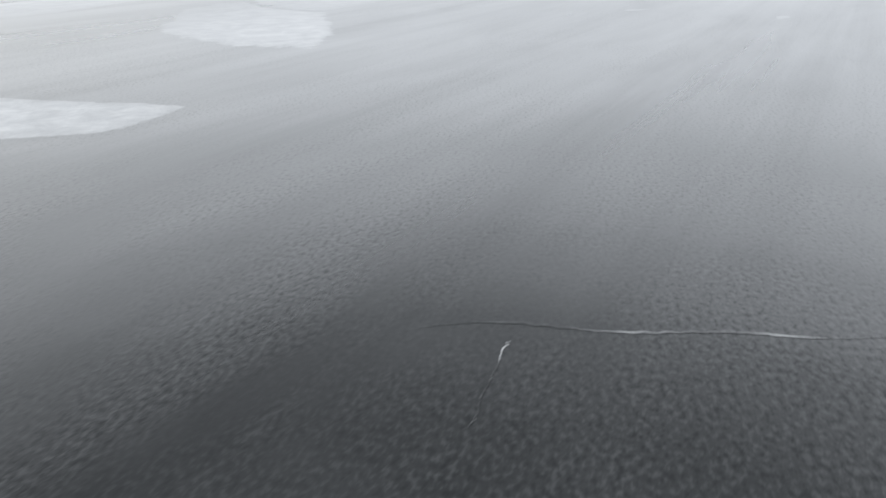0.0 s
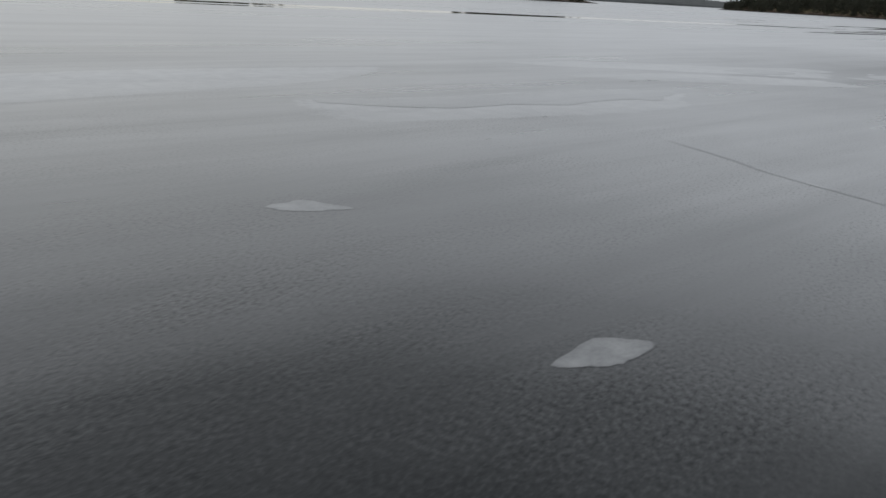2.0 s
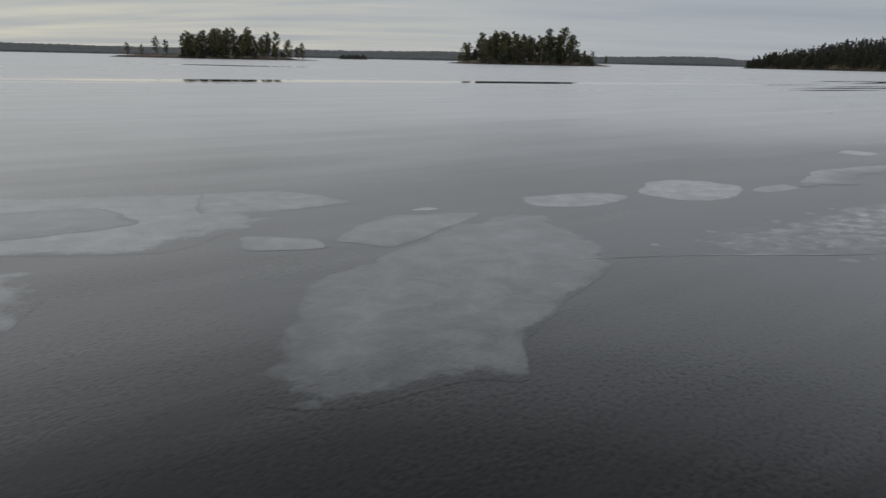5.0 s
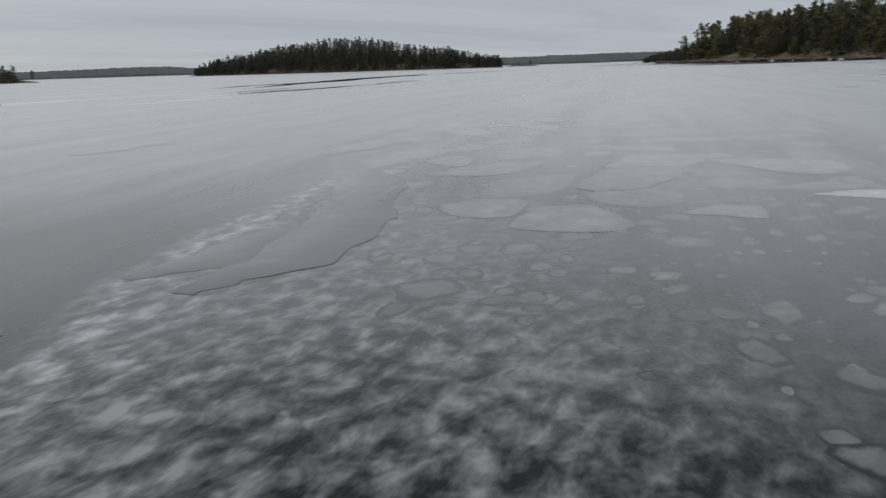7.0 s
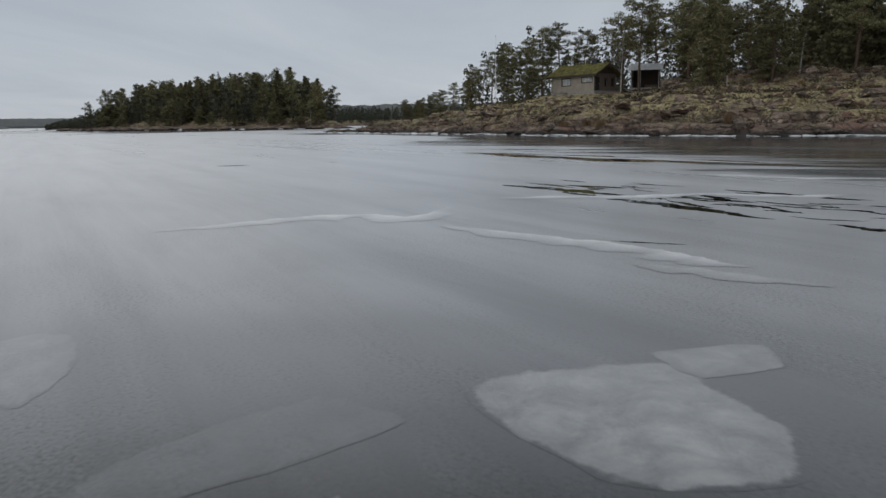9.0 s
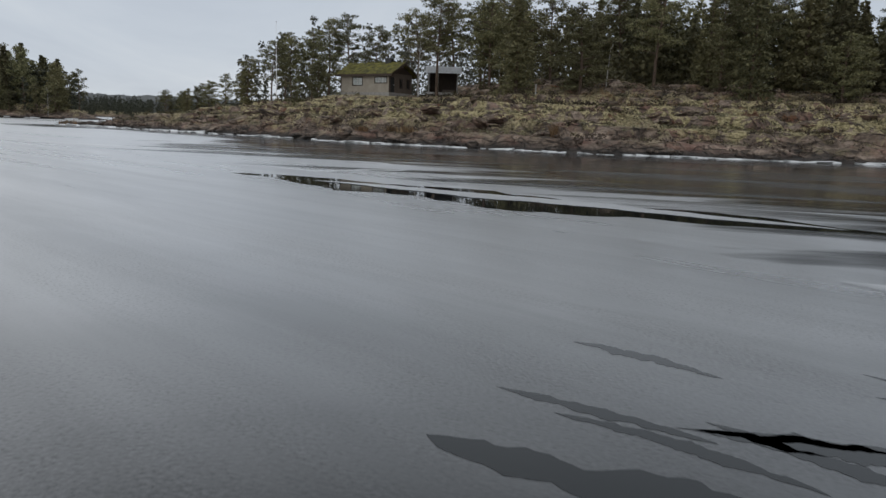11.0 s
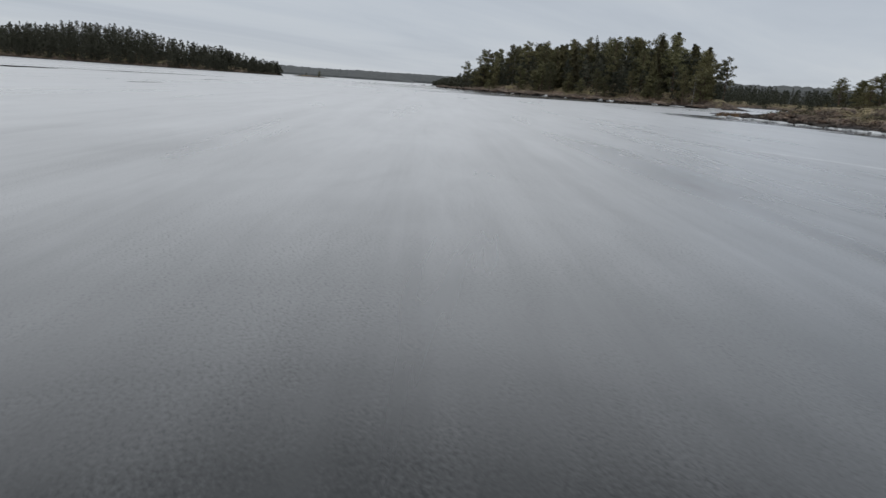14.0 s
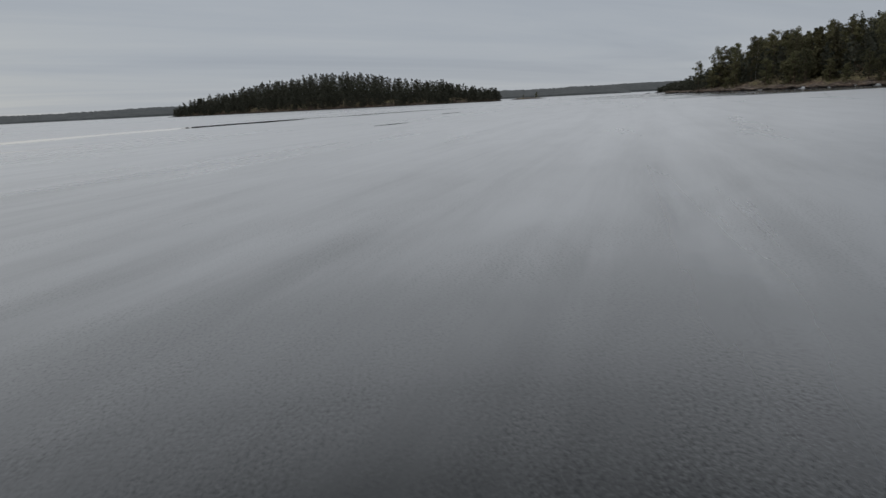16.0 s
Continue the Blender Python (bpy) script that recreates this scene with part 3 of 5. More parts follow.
# more plates farther out in the field, thinning away from the walk
_r = random.Random(71)
placed = [(12.5, 11), (12.3, 12.2), (14, 10.1), (16.3, 9.2), (15.3, 8.5), (16.8, 13.2), (17.7, 11.4), (16.2, 10.2), (15.8, 11.1), (22.7, 9.8), (20.8, 11), (20.5, 9.5), (21.9, 11.7), (19.7, 14.6)]
count = 0
for _ in range(3000):
    if count == 40:
        break
    x, y = _r.uniform(11.5, 23.0), _r.uniform(11.0, 24.0)
    if y > 12.2 + 1.35 * (x - 9.6) or y > 23.5 - 0.5 * max(0, x - 19) or y < 10.5 - 0.35 * (x - 10) or x > 19.5 and y < 13.5 or any((x - a) ** 2 + (y - b) ** 2 < 1.2 for a, b in placed):
        continue
    placed.append((x, y))
    ln, turn = _r.uniform(0.45, 1.25), radians(_r.gauss(25, 28))
    pts = []
    for k in range(6):
        a, q = 2 * math.pi * (k + _r.uniform(-0.3, 0.3)) / 6, ln * _r.uniform(0.75, 1.1)
        px, py = q * math.cos(a), 0.55 * q * math.sin(a)
        pts.append((x + px * math.cos(turn) - py * math.sin(turn), y + px * math.sin(turn) + py * math.cos(turn)))
    plate(pts, _r.uniform(0.30, 0.62) * (0.75 if x > 21 else 1.0), 80 + count, 0.12)
    count += 1


def ridge(line, width, dense, seed, fade=1):
    """A drifted rim of snow ice: crisp along the line, thinning out over its width to one side."""
    pts = [Vector((*p, 0)) for p in line]
    n = 14 * (len(pts) - 1)
    vs, fs, rim, den = [], [], [], []
    for i in range(n + 1):
        f = i / n * (len(pts) - 1)
        k = min(int(f), len(pts) - 2)
        a, b, w = pts[k], pts[k + 1], f - k
        w2 = w * w * (3 - 2 * w)
        p = a.lerp(b, w)
        p0, p3 = pts[max(k - 1, 0)], pts[min(k + 2, len(pts) - 1)]
        d = ((b - p0).lerp(p3 - a, w2)).normalized()
        side = Vector((d.y, -d.x, 0)) * fade
        p += side * 0.10 * noise.fractal((i * 0.23, seed * 3.1, 0), 0.9, 2.0, 4) * min(1.0, width * 2)
        q = (math.sin(math.pi * min(max(i / n, 0.015), 0.985)) ** 0.5) * (0.75 + 0.6 * noise.noise((i * 0.11, seed, 7)))
        for o, r, e in ((0.0, 0.0, 1.0), (0.05, 0.30, 1.0), (0.3, 0.34, 0.7), (0.65, 0.34, 0.3), (1.0, 0.30, 0.0)):
            v = p + side * o * width * max(q, 0.05)
            vs.append((v.x, v.y, 0.0022 + 0.0001 * seed))
            rim.append(r)
            den.append(dense * e * min(1.0, q * 1.3))
    for i in range(n):
        for k in range(4):
            o = 5 * i + k
            fs.append((o, o + 5, o + 6, o + 1))
    me = mesh("drift_rim", vs, fs, DRIFT if dense > 0.65 and width < 1 else SNOWICE, True)
    for nm, val in (("rim", rim), ("dense", den)):
        at = me.attributes.new(nm, "FLOAT", "POINT")
        at.data.foreach_set("value", val)
    tagged(new("drift_rim", me), "white drifted rim of snow ice on dark ice", "ice rim", "drifted ice rims")


ridge([(2.30, 7.80), (2.60, 8.50), (3.20, 9.45), (4.60, 10.30), (5.50, 10.40)], 0.9, 0.62, 1)
ridge([(5.55, 10.55), (6.20, 11.10), (6.80, 11.38), (7.40, 11.35)], 0.8, 0.8, 2)
ridge([(8.30, 12.10), (9.10, 12.50), (10.60, 13.30)], 0.9, 0.6, 3)
ridge([(28.8, 16.3), (29.7, 15.4), (30.8, 14.4), (31.0, 13.5), (30.7, 12.7), (31.2, 12.4), (32.2, 12.2)], 0.95, 1.0, 5)
ridge([(29.7, 11.9), (29.1, 10.9), (28.4, 9.6), (27.8, 8.9), (27.3, 8.5), (26.8, 8.1)], 0.8, 0.85, 6)
ridge([(33.6, 11.5), (34.2, 10.4), (34.3, 9.0), (34.8, 7.0), (34.5, 5.2), (34.7, 3.9)], 0.8, 0.9, 7)
ridge([(40.8, 6.0), (39.2, 3.6), (39.0, 1.5)], 0.95, 0.9, 8)
ridge([(60.2, 15.7), (59.6, 13.8), (58.0, 12.6), (59.6, 10.8), (60.0, 9.0)], 1.0, 0.55, 17)
ridge([(65.3, 11.3), (64.0, 9.6), (61.8, 9.4)], 0.8, 0.5, 18)
ridge([(77.5, 33.5), (77.6, 29.5), (76.2, 26.5), (74.6, 23.6), (73.2, 20.8), (71.5, 16.5), (70.0, 13.0)], 0.95, 1.0, 9)
ridge([(-17.0, -5.3), (-14.4, -3.75), (-12.3, -2.0), (-10.7, -1.6)], 1.8, 0.5, 12)
ridge([(9.8, 22.9), (11.0, 23.9), (12.5, 24.7)], 1.2, 0.6, 13)
ridge([(13.5, 18.4), (14.6, 19.6), (16.0, 20.3)], 1.4, 0.7, 14)
ridge([(8.5, 11.4), (9.4, 12.0), (10.5, 13.1), (12.1, 15.2), (13.6, 18.3)], 1.3, 0.55, 15)
ridge([(26.9, 9.3), (26.5, 8.4), (25.9, 7.6)], 0.5, 0.6, 16)


def floe():
    """The mottled floe: a sharp wandering edge on its far side, thinning out to clear ice on the other."""
    ax, ay, turn, length, depth = -0.2, 4.5, radians(43), 24.0, 12.0
    n, m = 110, 40
    vs, fs, den = [], [], []
    for i in range(n + 1):
        s = i / n
        edge = -0.55 * math.sin(math.pi * min(1, s * 1.9)) + 0.22 * noise.fractal((s * 26, 3.3, 0), 0.8, 2.0, 4)
        for j in range(m + 1):
            u = j / m
            p, q = s * length, edge - u * depth
            x, y = ax + p * math.cos(turn) - q * math.sin(turn), ay + p * math.sin(turn) + q * math.cos(turn)
            d = (0.64 + 0.60 * math.exp(-((u * depth / 0.75) ** 2))) * float(smoothstep(1.0, 0.25, u)) * float(smoothstep(1.0, 0.55, s))
            d *= float(smoothstep(-0.15, 0.35, y - min(3.85 + 0.20 * x, 4.5 - 1.3 * (x - 3.2)) - 0.25 * noise.noise((x * 1.5, y * 1.5, 0)))) if x < 6 else 1.0
            d *= 0.10 + 0.90 * float(smoothstep(12.5, 8.8, x - 0.35 * (y - 9)))
            d *= 0.35 + 0.65 * float(smoothstep(-0.3, 3.6, x))
            vs.append((x, y, 0.0002))
            den.append(d * (1.0 if j else 0.0))
    for i in range(n):
        for j in range(m):
            o = i * (m + 1) + j
            fs.append((o, o + 1, o + m + 2, o + m + 1))
    me = mesh("mottled_floe", vs, fs, MOTTLED, True)
    at = me.attributes.new("dense", "FLOAT", "POINT")
    at.data.foreach_set("value", den)
    tagged(new("mottled_floe", me), "mottled white refrozen floe with a sharp edge", "ice floe")


floe()


# small cloudy lumps and broken plates frozen into the broken field, too many to count
def field_lumps(count, lo, hi, dense, seed, name, label, spin=0.0, at=(12.5, 10.2), wide=(5.2, 2.6)):
    rs = random.Random(seed)
    vs, fs, rim, den = [], [], [], []
    for n in range(count):
        while True:
            u, v = rs.gauss(0, 1), rs.gauss(0, 1)
            x, y = at[0] + wide[0] * u - 0.6 * wide[1] * v, at[1] + 0.27 * wide[0] * u + wide[1] * v
            if y < min(16, 4.7 + 0.86 * x) and -3 < x < 20 and (x > 9.5 or at[0] < 9):
                break
        r = rs.uniform(lo, hi) * (0.6 + 0.8 * rs.random())
        e, turn = rs.uniform(0.45, 0.9), radians(rs.gauss(spin, 30))
        d = dense * rs.uniform(0.5, 1.2)
        o, z = len(vs), 0.00025 + 0.0002 * rs.random()
        vs.append((x, y, z))
        rim.append(0.22)
        den.append(d)
        for ring in (0.5, 0.8, 1.0):
            for s in range(14):
                a = 2 * math.pi * s / 14
                q = ring * r * (1 + 0.45 * noise.noise((math.cos(a) * 1.3 + n * 2.1, math.sin(a) * 1.3, seed)))
                px, py = q * math.cos(a), q * e * math.sin(a)
                vs.append((x + px * math.cos(turn) - py * math.sin(turn), y + px * math.sin(turn) + py * math.cos(turn), z))
                rim.append(0.2 if hi < 0.1 else 0.24 * (1 - ring))
                den.append(d)
        fs += [(o, o + 1 + s, o + 1 + (s + 1) % 14) for s in range(14)]
        for i in range(2):
            q = o + 1 + 14 * i
            fs += [(q + s, q + 14 + s, q + 14 + (s + 1) % 14, q + (s + 1) % 14) for s in range(14)]
    me = mesh(name, vs, fs, SNOWICE, True)
    for nm, val in (("rim", rim), ("dense", den)):
        layer = me.attributes.new(nm, "FLOAT", "POINT")
        layer.data.foreach_set("value", val)
    tagged(new(name, me), label, "ice", kind="stuff")


field_lumps(300, 0.07, 0.22, 0.50, 4, "cloudy_ice", "cloudy white lumps frozen into dark ice", 20)
field_lumps(200, 0.02, 0.07, 0.55, 5, "ice_fragments", "small broken white plates frozen into dark ice", 30)

field_lumps(260, 0.02, 0.07, 0.60, 6, "ice_fragments", "small white ice lumps frozen beside the long crack", 12, (2.9, 5.3), (1.5, 0.40))


# open leads in the ice: centre, length, width, turn, taper, bend
def lead(name, length, width, material, seed, taper, bend, z=0.0018):
    """A long sheet that runs out to a point at both ends, along x."""
    n, vs, fs = 60, [], []
    for i in range(n + 1):
        s = i / n
        w = width / 2 * math.sin(math.pi * s ** (1 + 0.6 * taper)) ** 0.8
        rag = 0.75 if length < 6 else 0.35
        e1 = rag * noise.fractal((s * 8, seed, 0), 0.6, 2.1, 5)
        e2 = rag * noise.fractal((s * 8, seed + 40, 0), 0.6, 2.1, 5)
        mid = bend * math.sin(math.pi * s) + 0.3 * width * noise.noise((s * 4, seed, 3))
        x = (s - 0.5) * length
        vs += [(x, mid - w * (1 + e1), z), (x, mid + w * (1 + e2), z)]
    for i in range(n):
        fs.append((2 * i, 2 * i + 2, 2 * i + 3, 2 * i + 1))
    return mesh(name, vs, fs, material)


NEAR_LEADS = [
    (50.2, 8.3, 18.2, 3.0, -131, 0.1, -0.2),
    (35.4, 10.0, 4.2, 0.5, -134, -0.3, 0.15),
    (32.4, 8.1, 4.4, 0.42, -142, 0.0, 0.1),
    (29.6, 5.6, 1.6, 0.3, -136, 0.2, 0.0),
    (34.6, 5.4, 3.0, 0.35, -138, 0.0, 0.0),
    (28.3, 9.0, 1.0, 0.08, -104, 0.0, 0.0),
    (84.5, 24.0, 3.4, 0.5, -60, 0.0, 0.0),
    (45.5, 22.8, 1.3, 0.4, -62, 0.0, 0.0),
    (72.0, 110.0, 98.0, 6.0, 42, 0.3, 3.0),
    (54.0, 76.0, 19.0, 1.2, 38, 0.0, 0.4),
    (34.0, 68.0, 16.0, 0.9, 36, 0.0, 0.3),
    (88.0, 124.5, 26.0, 4.6, 33, 0.0, 0.4),
    (123.5, 145.3, 48.0, 4.0, 25, 0.0, 0.8),
]
FAR_LEADS = [
    (83.8, 81.5, 6.6, 0.9, 32, 0.0, 0.1),
    (110.6, 110.4, 11.5, 1.0, 37, 0.0, 0.2),
    (-12.0, 48.0, 96.0, 5.0, 27, 0.0, 1.0),
    (-34.0, 31.0, 46.0, 1.6, 30, 0.0, 0.5),
    (-44.0, 116.0, 40.0, 9.0, 4, 0.0, 0.6),
    (20.0, 79.0, 18.0, 1.1, 34, 0.0, 0.2),
    (22.0, 52.0, 16.0, 1.6, 30, 0.0, 0.3),
    (30.0, 61.0, 20.0, 1.8, 32, 0.0, 0.3),
    (40.0, 66.0, 18.0, 1.5, 36, 0.0, 0.3),
    (44.0, 92.0, 24.0, 2.0, 40, 0.0, 0.4),
    (30.0, 100.0, 22.0, 1.2, 36, 0.0, 0.4),
]
LEADS = NEAR_LEADS + FAR_LEADS
_r = random.Random(12)
for _ in range(95):
    _f = _r.uniform(-0.35, 1.0)
    LEADS.append((27.5 + 10 * _f + _r.gauss(0, 0.5), 3.2 + 7.4 * _f + _r.gauss(0, 1.0) - abs(_r.gauss(0, 1.6)), _r.uniform(0.3, 1.7), _r.uniform(0.06, 0.24), -132 + _r.gauss(0, 14), 0.0, _r.gauss(0, 0.1)))
for i, (x, y, ln, wd, turn, tp, bd) in enumerate(LEADS):
    ob = new("water", lead("water", ln, wd, WATER, i + 70, tp, bd))
    ob.matrix_world = pose(x, y, 0, 0, 0, turn)
    tagged(ob, "dark open water in a narrow lead of the ice", "water", kind="structure")

ob = new("thin_ice", lead("thin_ice", 13.5, 1.1, SNOWICE, 95, 0.0, 0.2, 0.010))
ob.matrix_world = pose(49.5, 7.5, 0, 0, 0, -131)
for nm in ("rim", "dense"):
    at = ob.data.attributes.new(nm, "FLOAT", "POINT")
    at.data.foreach_set("value", [0.20] * len(ob.data.vertices))
tagged(ob, "pale skin of thin ice in a lead", "ice", kind="structure")


def crack(points, width, seed):
    """A thin white refrozen crack: a low ridge that follows a wandering line."""
    rs = random.Random(seed)
    (xa, ya), (xb, yb) = points
    n, vs, fs = 110, [], []
    d = Vector((xb - xa, yb - ya, 0))
    side = Vector((-d.y, d.x, 0)).normalized()
    for i in range(n + 1):
        f = i / n
        p = Vector((xa, ya, 0)) + d * f + side * (0.07 * noise.noise((f * 3, seed, 0)) * d.length ** 0.5 + 0.012 * noise.noise((f * 40, seed, 2)))
        w = width * max(0.12, 0.5 + 0.8 * noise.fractal((f * 9, seed * 2.3, 1), 0.8, 2.0, 3)) * math.sin(math.pi * min(max(f, 0.02), 0.98)) ** 0.4 + 0.001
        vs += [p - side * w + Vector((0, 0, 0.0021 + 0.00003 * seed)), p + Vector((0, 0, 0.0021 + 0.00003 * seed)), p + side * w + Vector((0, 0, 0.0021 + 0.00003 * seed))]
    for i in range(n):
        a = 3 * i
        fs += [(a, a + 1, a + 4, a + 3), (a + 1, a + 2, a + 5, a + 4)]
    ob = new("ice_crack", mesh("ice_crack", vs, fs, DRIFT))
    for nm, val in (("rim", [0.0, 0.35, 0.0] * (n + 1)), ("dense", [0.95 * min(1.0, max(0.05, (0.55 if seed < 6 else 0.3) + 1.5 * noise.noise((i // 3 * 0.055, seed * 5.1, 4)))) for i in range(len(vs))])):
        at = ob.data.attributes.new(nm, "FLOAT", "POINT")
        at.data.foreach_set("value", val)
    tagged(ob, "thin white refrozen crack across dark ice", "crack", "refrozen cracks")


for i, (a, b, w) in enumerate([((-1.3, 3.6), (3.9, 4.68), 0.020), ((-12.25, -6.9), (-10.7, -10.3), 0.044), ((-24.53, -21.03), (-22.61, -21.87), 0.013),
                               ((-24.22, -21.28), (-24.64, -21.75), 0.008), ((-9.45, -7.6), (-9.8, -8.7), 0.0035), ((45.0, 17.9), (47.8, 15.9), 0.005), ((49.1, 22.6), (49.7, 19.8), 0.007)]):
    crack((a, b), w, i + 3)


# ------------------------------------------------------------ land
def distance_in(poly, X, Y):
    """Distance from the polygon's edge, positive inside."""
    P = np.array(poly, float)
    Q = np.roll(P, -1, 0)
    best = np.full(X.shape, 1e9)
    inside = np.zeros(X.shape, bool)
    for (x0, y0), (x1, y1) in zip(P, Q):
        dx, dy = x1 - x0, y1 - y0
        f = np.clip(((X - x0) * dx + (Y - y0) * dy) / (dx * dx + dy * dy), 0, 1)
        best = np.minimum(best, np.hypot(X - x0 - f * dx, Y - y0 - f * dy))
        inside ^= ((y0 > Y) != (y1 > Y)) & (X < dx * (Y - y0) / (dy if dy else 1e-9) + x0)
    return np.where(inside, best, -best)


class Land:
    def __init__(self, poly, rise, run, slope, rough, wobble=1.5, seed=1.0):
        self.poly, self.rise, self.run, self.slope, self.rough, self.wobble, self.seed = poly, rise, run, slope, rough, wobble, seed

    def edge(self, x, y):
        best, inside = 1e18, False
        px, py = self.poly[-1]
        for qx, qy in self.poly:
            dx, dy = qx - px, qy - py
            f = min(1.0, max(0.0, ((x - px) * dx + (y - py) * dy) / (dx * dx + dy * dy)))
            ex, ey = x - px - f * dx, y - py - f * dy
            best = min(best, ex * ex + ey * ey)
            if (py > y) != (qy > y) and x < dx * (y - py) / dy + px:
                inside = not inside
            px, py = qx, qy
        d = math.sqrt(best) if inside else -math.sqrt(best)
        return d + self.wobble * noise.fractal((x * 0.11, y * 0.11, self.seed), 0.9, 2.0, 4)

    def scale(self, x, y):
        return 1.0

    def height(self, x, y, d=None):
        d = self.edge(x, y) if d is None else d
        if d <= 0:
            return max(-0.5, d * 0.3)
        h = (self.rise * (1 - math.exp(-((d / self.run) ** 1.15))) + self.slope * min(d, 90)) * self.scale(x, y)
        r = self.rough * min(1, d / 4)
        step = noise.fractal((x * 0.09, y * 0.09, self.seed + 5), 0.8, 2.1, 5)
        crag = abs(noise.fractal((x * 0.22, y * 0.22, self.seed + 9), 0.9, 2.0, 4))
        return max(h + r * (0.8 * step - 0.5 * crag) + 0.05, 0.04)

    relief = 1.0

    def build(self, name, res, label, x0, x1, y0, y1):
        nx, ny = int((x1 - x0) / res) + 1, int((y1 - y0) / res) + 1
        X, Y = np.meshgrid(np.linspace(x0, x1, nx), np.linspace(y0, y1, ny))
        Dm = distance_in(self.poly, X, Y)
        idx, vs, fs = -np.ones(X.shape, int), [], []
        for j in range(ny):
            for i in range(nx):
                if Dm[j, i] > -3.0 * max(1, res / 2):
                    x, y = float(X[j, i]), float(Y[j, i])
                    d = float(Dm[j, i]) + self.wobble * noise.fractal((x * 0.11, y * 0.11, self.seed), 0.9, 2.0, 4)
                    idx[j, i] = len(vs)
                    vs.append((x, y, self.height(x, y, d)))
        for j in range(ny - 1):
            for i in range(nx - 1):
                q = (idx[j, i], idx[j, i + 1], idx[j + 1, i + 1], idx[j + 1, i])
                if min(q) >= 0:
                    fs.append(q)
        ob = new(name, mesh(name, vs, fs, ROCK, True))
        return tagged(ob, label, "land", kind="structure")


class Mainland(Land):
    def scale(self, x, y):
        return 0.10 + 0.90 * float(smoothstep(56, 15, y))

    def height(self, x, y, d=None):
        d = self.edge(x, y) if d is None else d
        h = Land.height(self, x, y, d)
        # behind the ledge the ground climbs again towards the wood
        h += 2.2 * float(smoothstep(15, 38, d)) * float(smoothstep(1, -14, y))
        # the rock breaks in blocks and ledges
        if 0 < d < 40:
            wx, wy = x + 1.2 * noise.noise((x * 0.3, y * 0.3, 1)), y + 1.2 * noise.noise((x * 0.3, y * 0.3, 2))
            u, v = 0.86 * wx + 0.5 * wy, -0.5 * wx + 0.86 * wy
            h += (0.34 * noise.cell((u * 0.42, v * 0.7, 3)) + 0.22 * noise.cell((u * 0.95, v * 1.2, 6))) * min(1.0, d / 3) * self.scale(x, y)
        t = h / 1.15 + 0.35 * noise.noise((x * 0.12, y * 0.12, 8))
        k = math.floor(t)
        h += 0.8 * 1.15 * (float(smoothstep(0.25, 0.6, t - k)) - (t - k)) * min(1.0, h)
        for cx, cy, r, z in ((142.0, 5.5, 6.5, 5.7), (143.5, -4.8, 4.5, 6.2)):
            f = float(smoothstep(r + 5, r, math.hypot(x - cx, y - cy)))
            h = h * (1 - f) + z * f
        return h


MAIN = Mainland([(142, 50.1), (127.4, 35.5), (116.2, 25.4), (107.3, 17.6), (100, 12), (95, 6.4), (91.6, 0.8), (88.8, -4.2), (86, -10.4), (82.1, -25), (77, -46.2), (70.3, -79.8), (61.4, -124.6), (102.8, -169.4), (287.6, -169.4), (332.4, -46.2), (265.2, 32.2), (209.2, 60.2), (164.4, 57.9)], 3.0, 8.5, 0.062, 0.85, 1.3, 2.0)
MAIN.build("rocky_shore", 0.6, "grey granite shore with yellow moss and lichen", 56, 182, -104, 62)
class Headland(Land):
    def scale(self, x, y):
        return 1.0 - 0.75 * float(smoothstep(290, 400, x))


ISLE3 = Headland([(249, 81), (256, 106), (272, 145), (291, 187), (335, 240), (400, 308), (520, 400), (560, 395), (470, 280), (405, 185), (346, 125), (288, 90), (260, 77)], 7.0, 24, 0.05, 1.6, 2.5, 7.0)
ISLE3.build("wooded_island", 2.5, "low granite island with bare rock along the waterline", 235, 580, 66, 415)
class Dome(Land):
    def scale(self, x, y):
        return 0.55 + 0.85 * math.exp(-((math.hypot(x - 268, y - 478) / 75) ** 2))


ISLE2 = Dome([(190, 566), (215, 530), (255, 480), (300, 425), (336, 380), (350, 382), (352, 420), (320, 480), (270, 550), (215, 585)], 8.0, 26, 0.07, 1.8, 4.0, 11.0)
ISLE2.build("wooded_island", 3.5, "long low granite island under dense pine forest", 175, 370, 360, 605)
ISLE1 = Land([(-24, 384), (0, 374), (30, 372), (60, 378), (64, 390), (40, 405), (0, 408), (-20, 398)], 2.4, 9, 0.02, 1.0, 2.0, 13.0)
ISLE1.build("wooded_island", 1.6, "small granite skerry with a stand of pines", -34, 76, 364, 418)
ISLE0 = Land([(-180, 328), (-150, 322), (-110, 330), (-92, 345), (-84, 352), (-100, 362), (-140, 356), (-176, 346)], 1.6, 9, 0.02, 0.7, 2.0, 17.0)
ISLE0.build("wooded_island", 1.6, "small flat granite skerry with pines", -192, -74, 312, 374)
ISLET = Land([(420, 462), (436, 448), (452, 452), (448, 466), (430, 472)], 1.4, 6, 0.0, 0.8, 1.5, 19.0)
ISLET.build("rock_islet", 1.6, "small bare rock islet with one tree", 410, 462, 438, 482)
ISLET2 = Land([(-190, 905), (-150, 900), (-150, 915), (-188, 920)], 1.2, 6, 0.0, 0.5, 1.5, 23.0)
ISLET2.build("rock_islet", 2.5, "far low islet with a few trees", -200, -140, 890, 930)


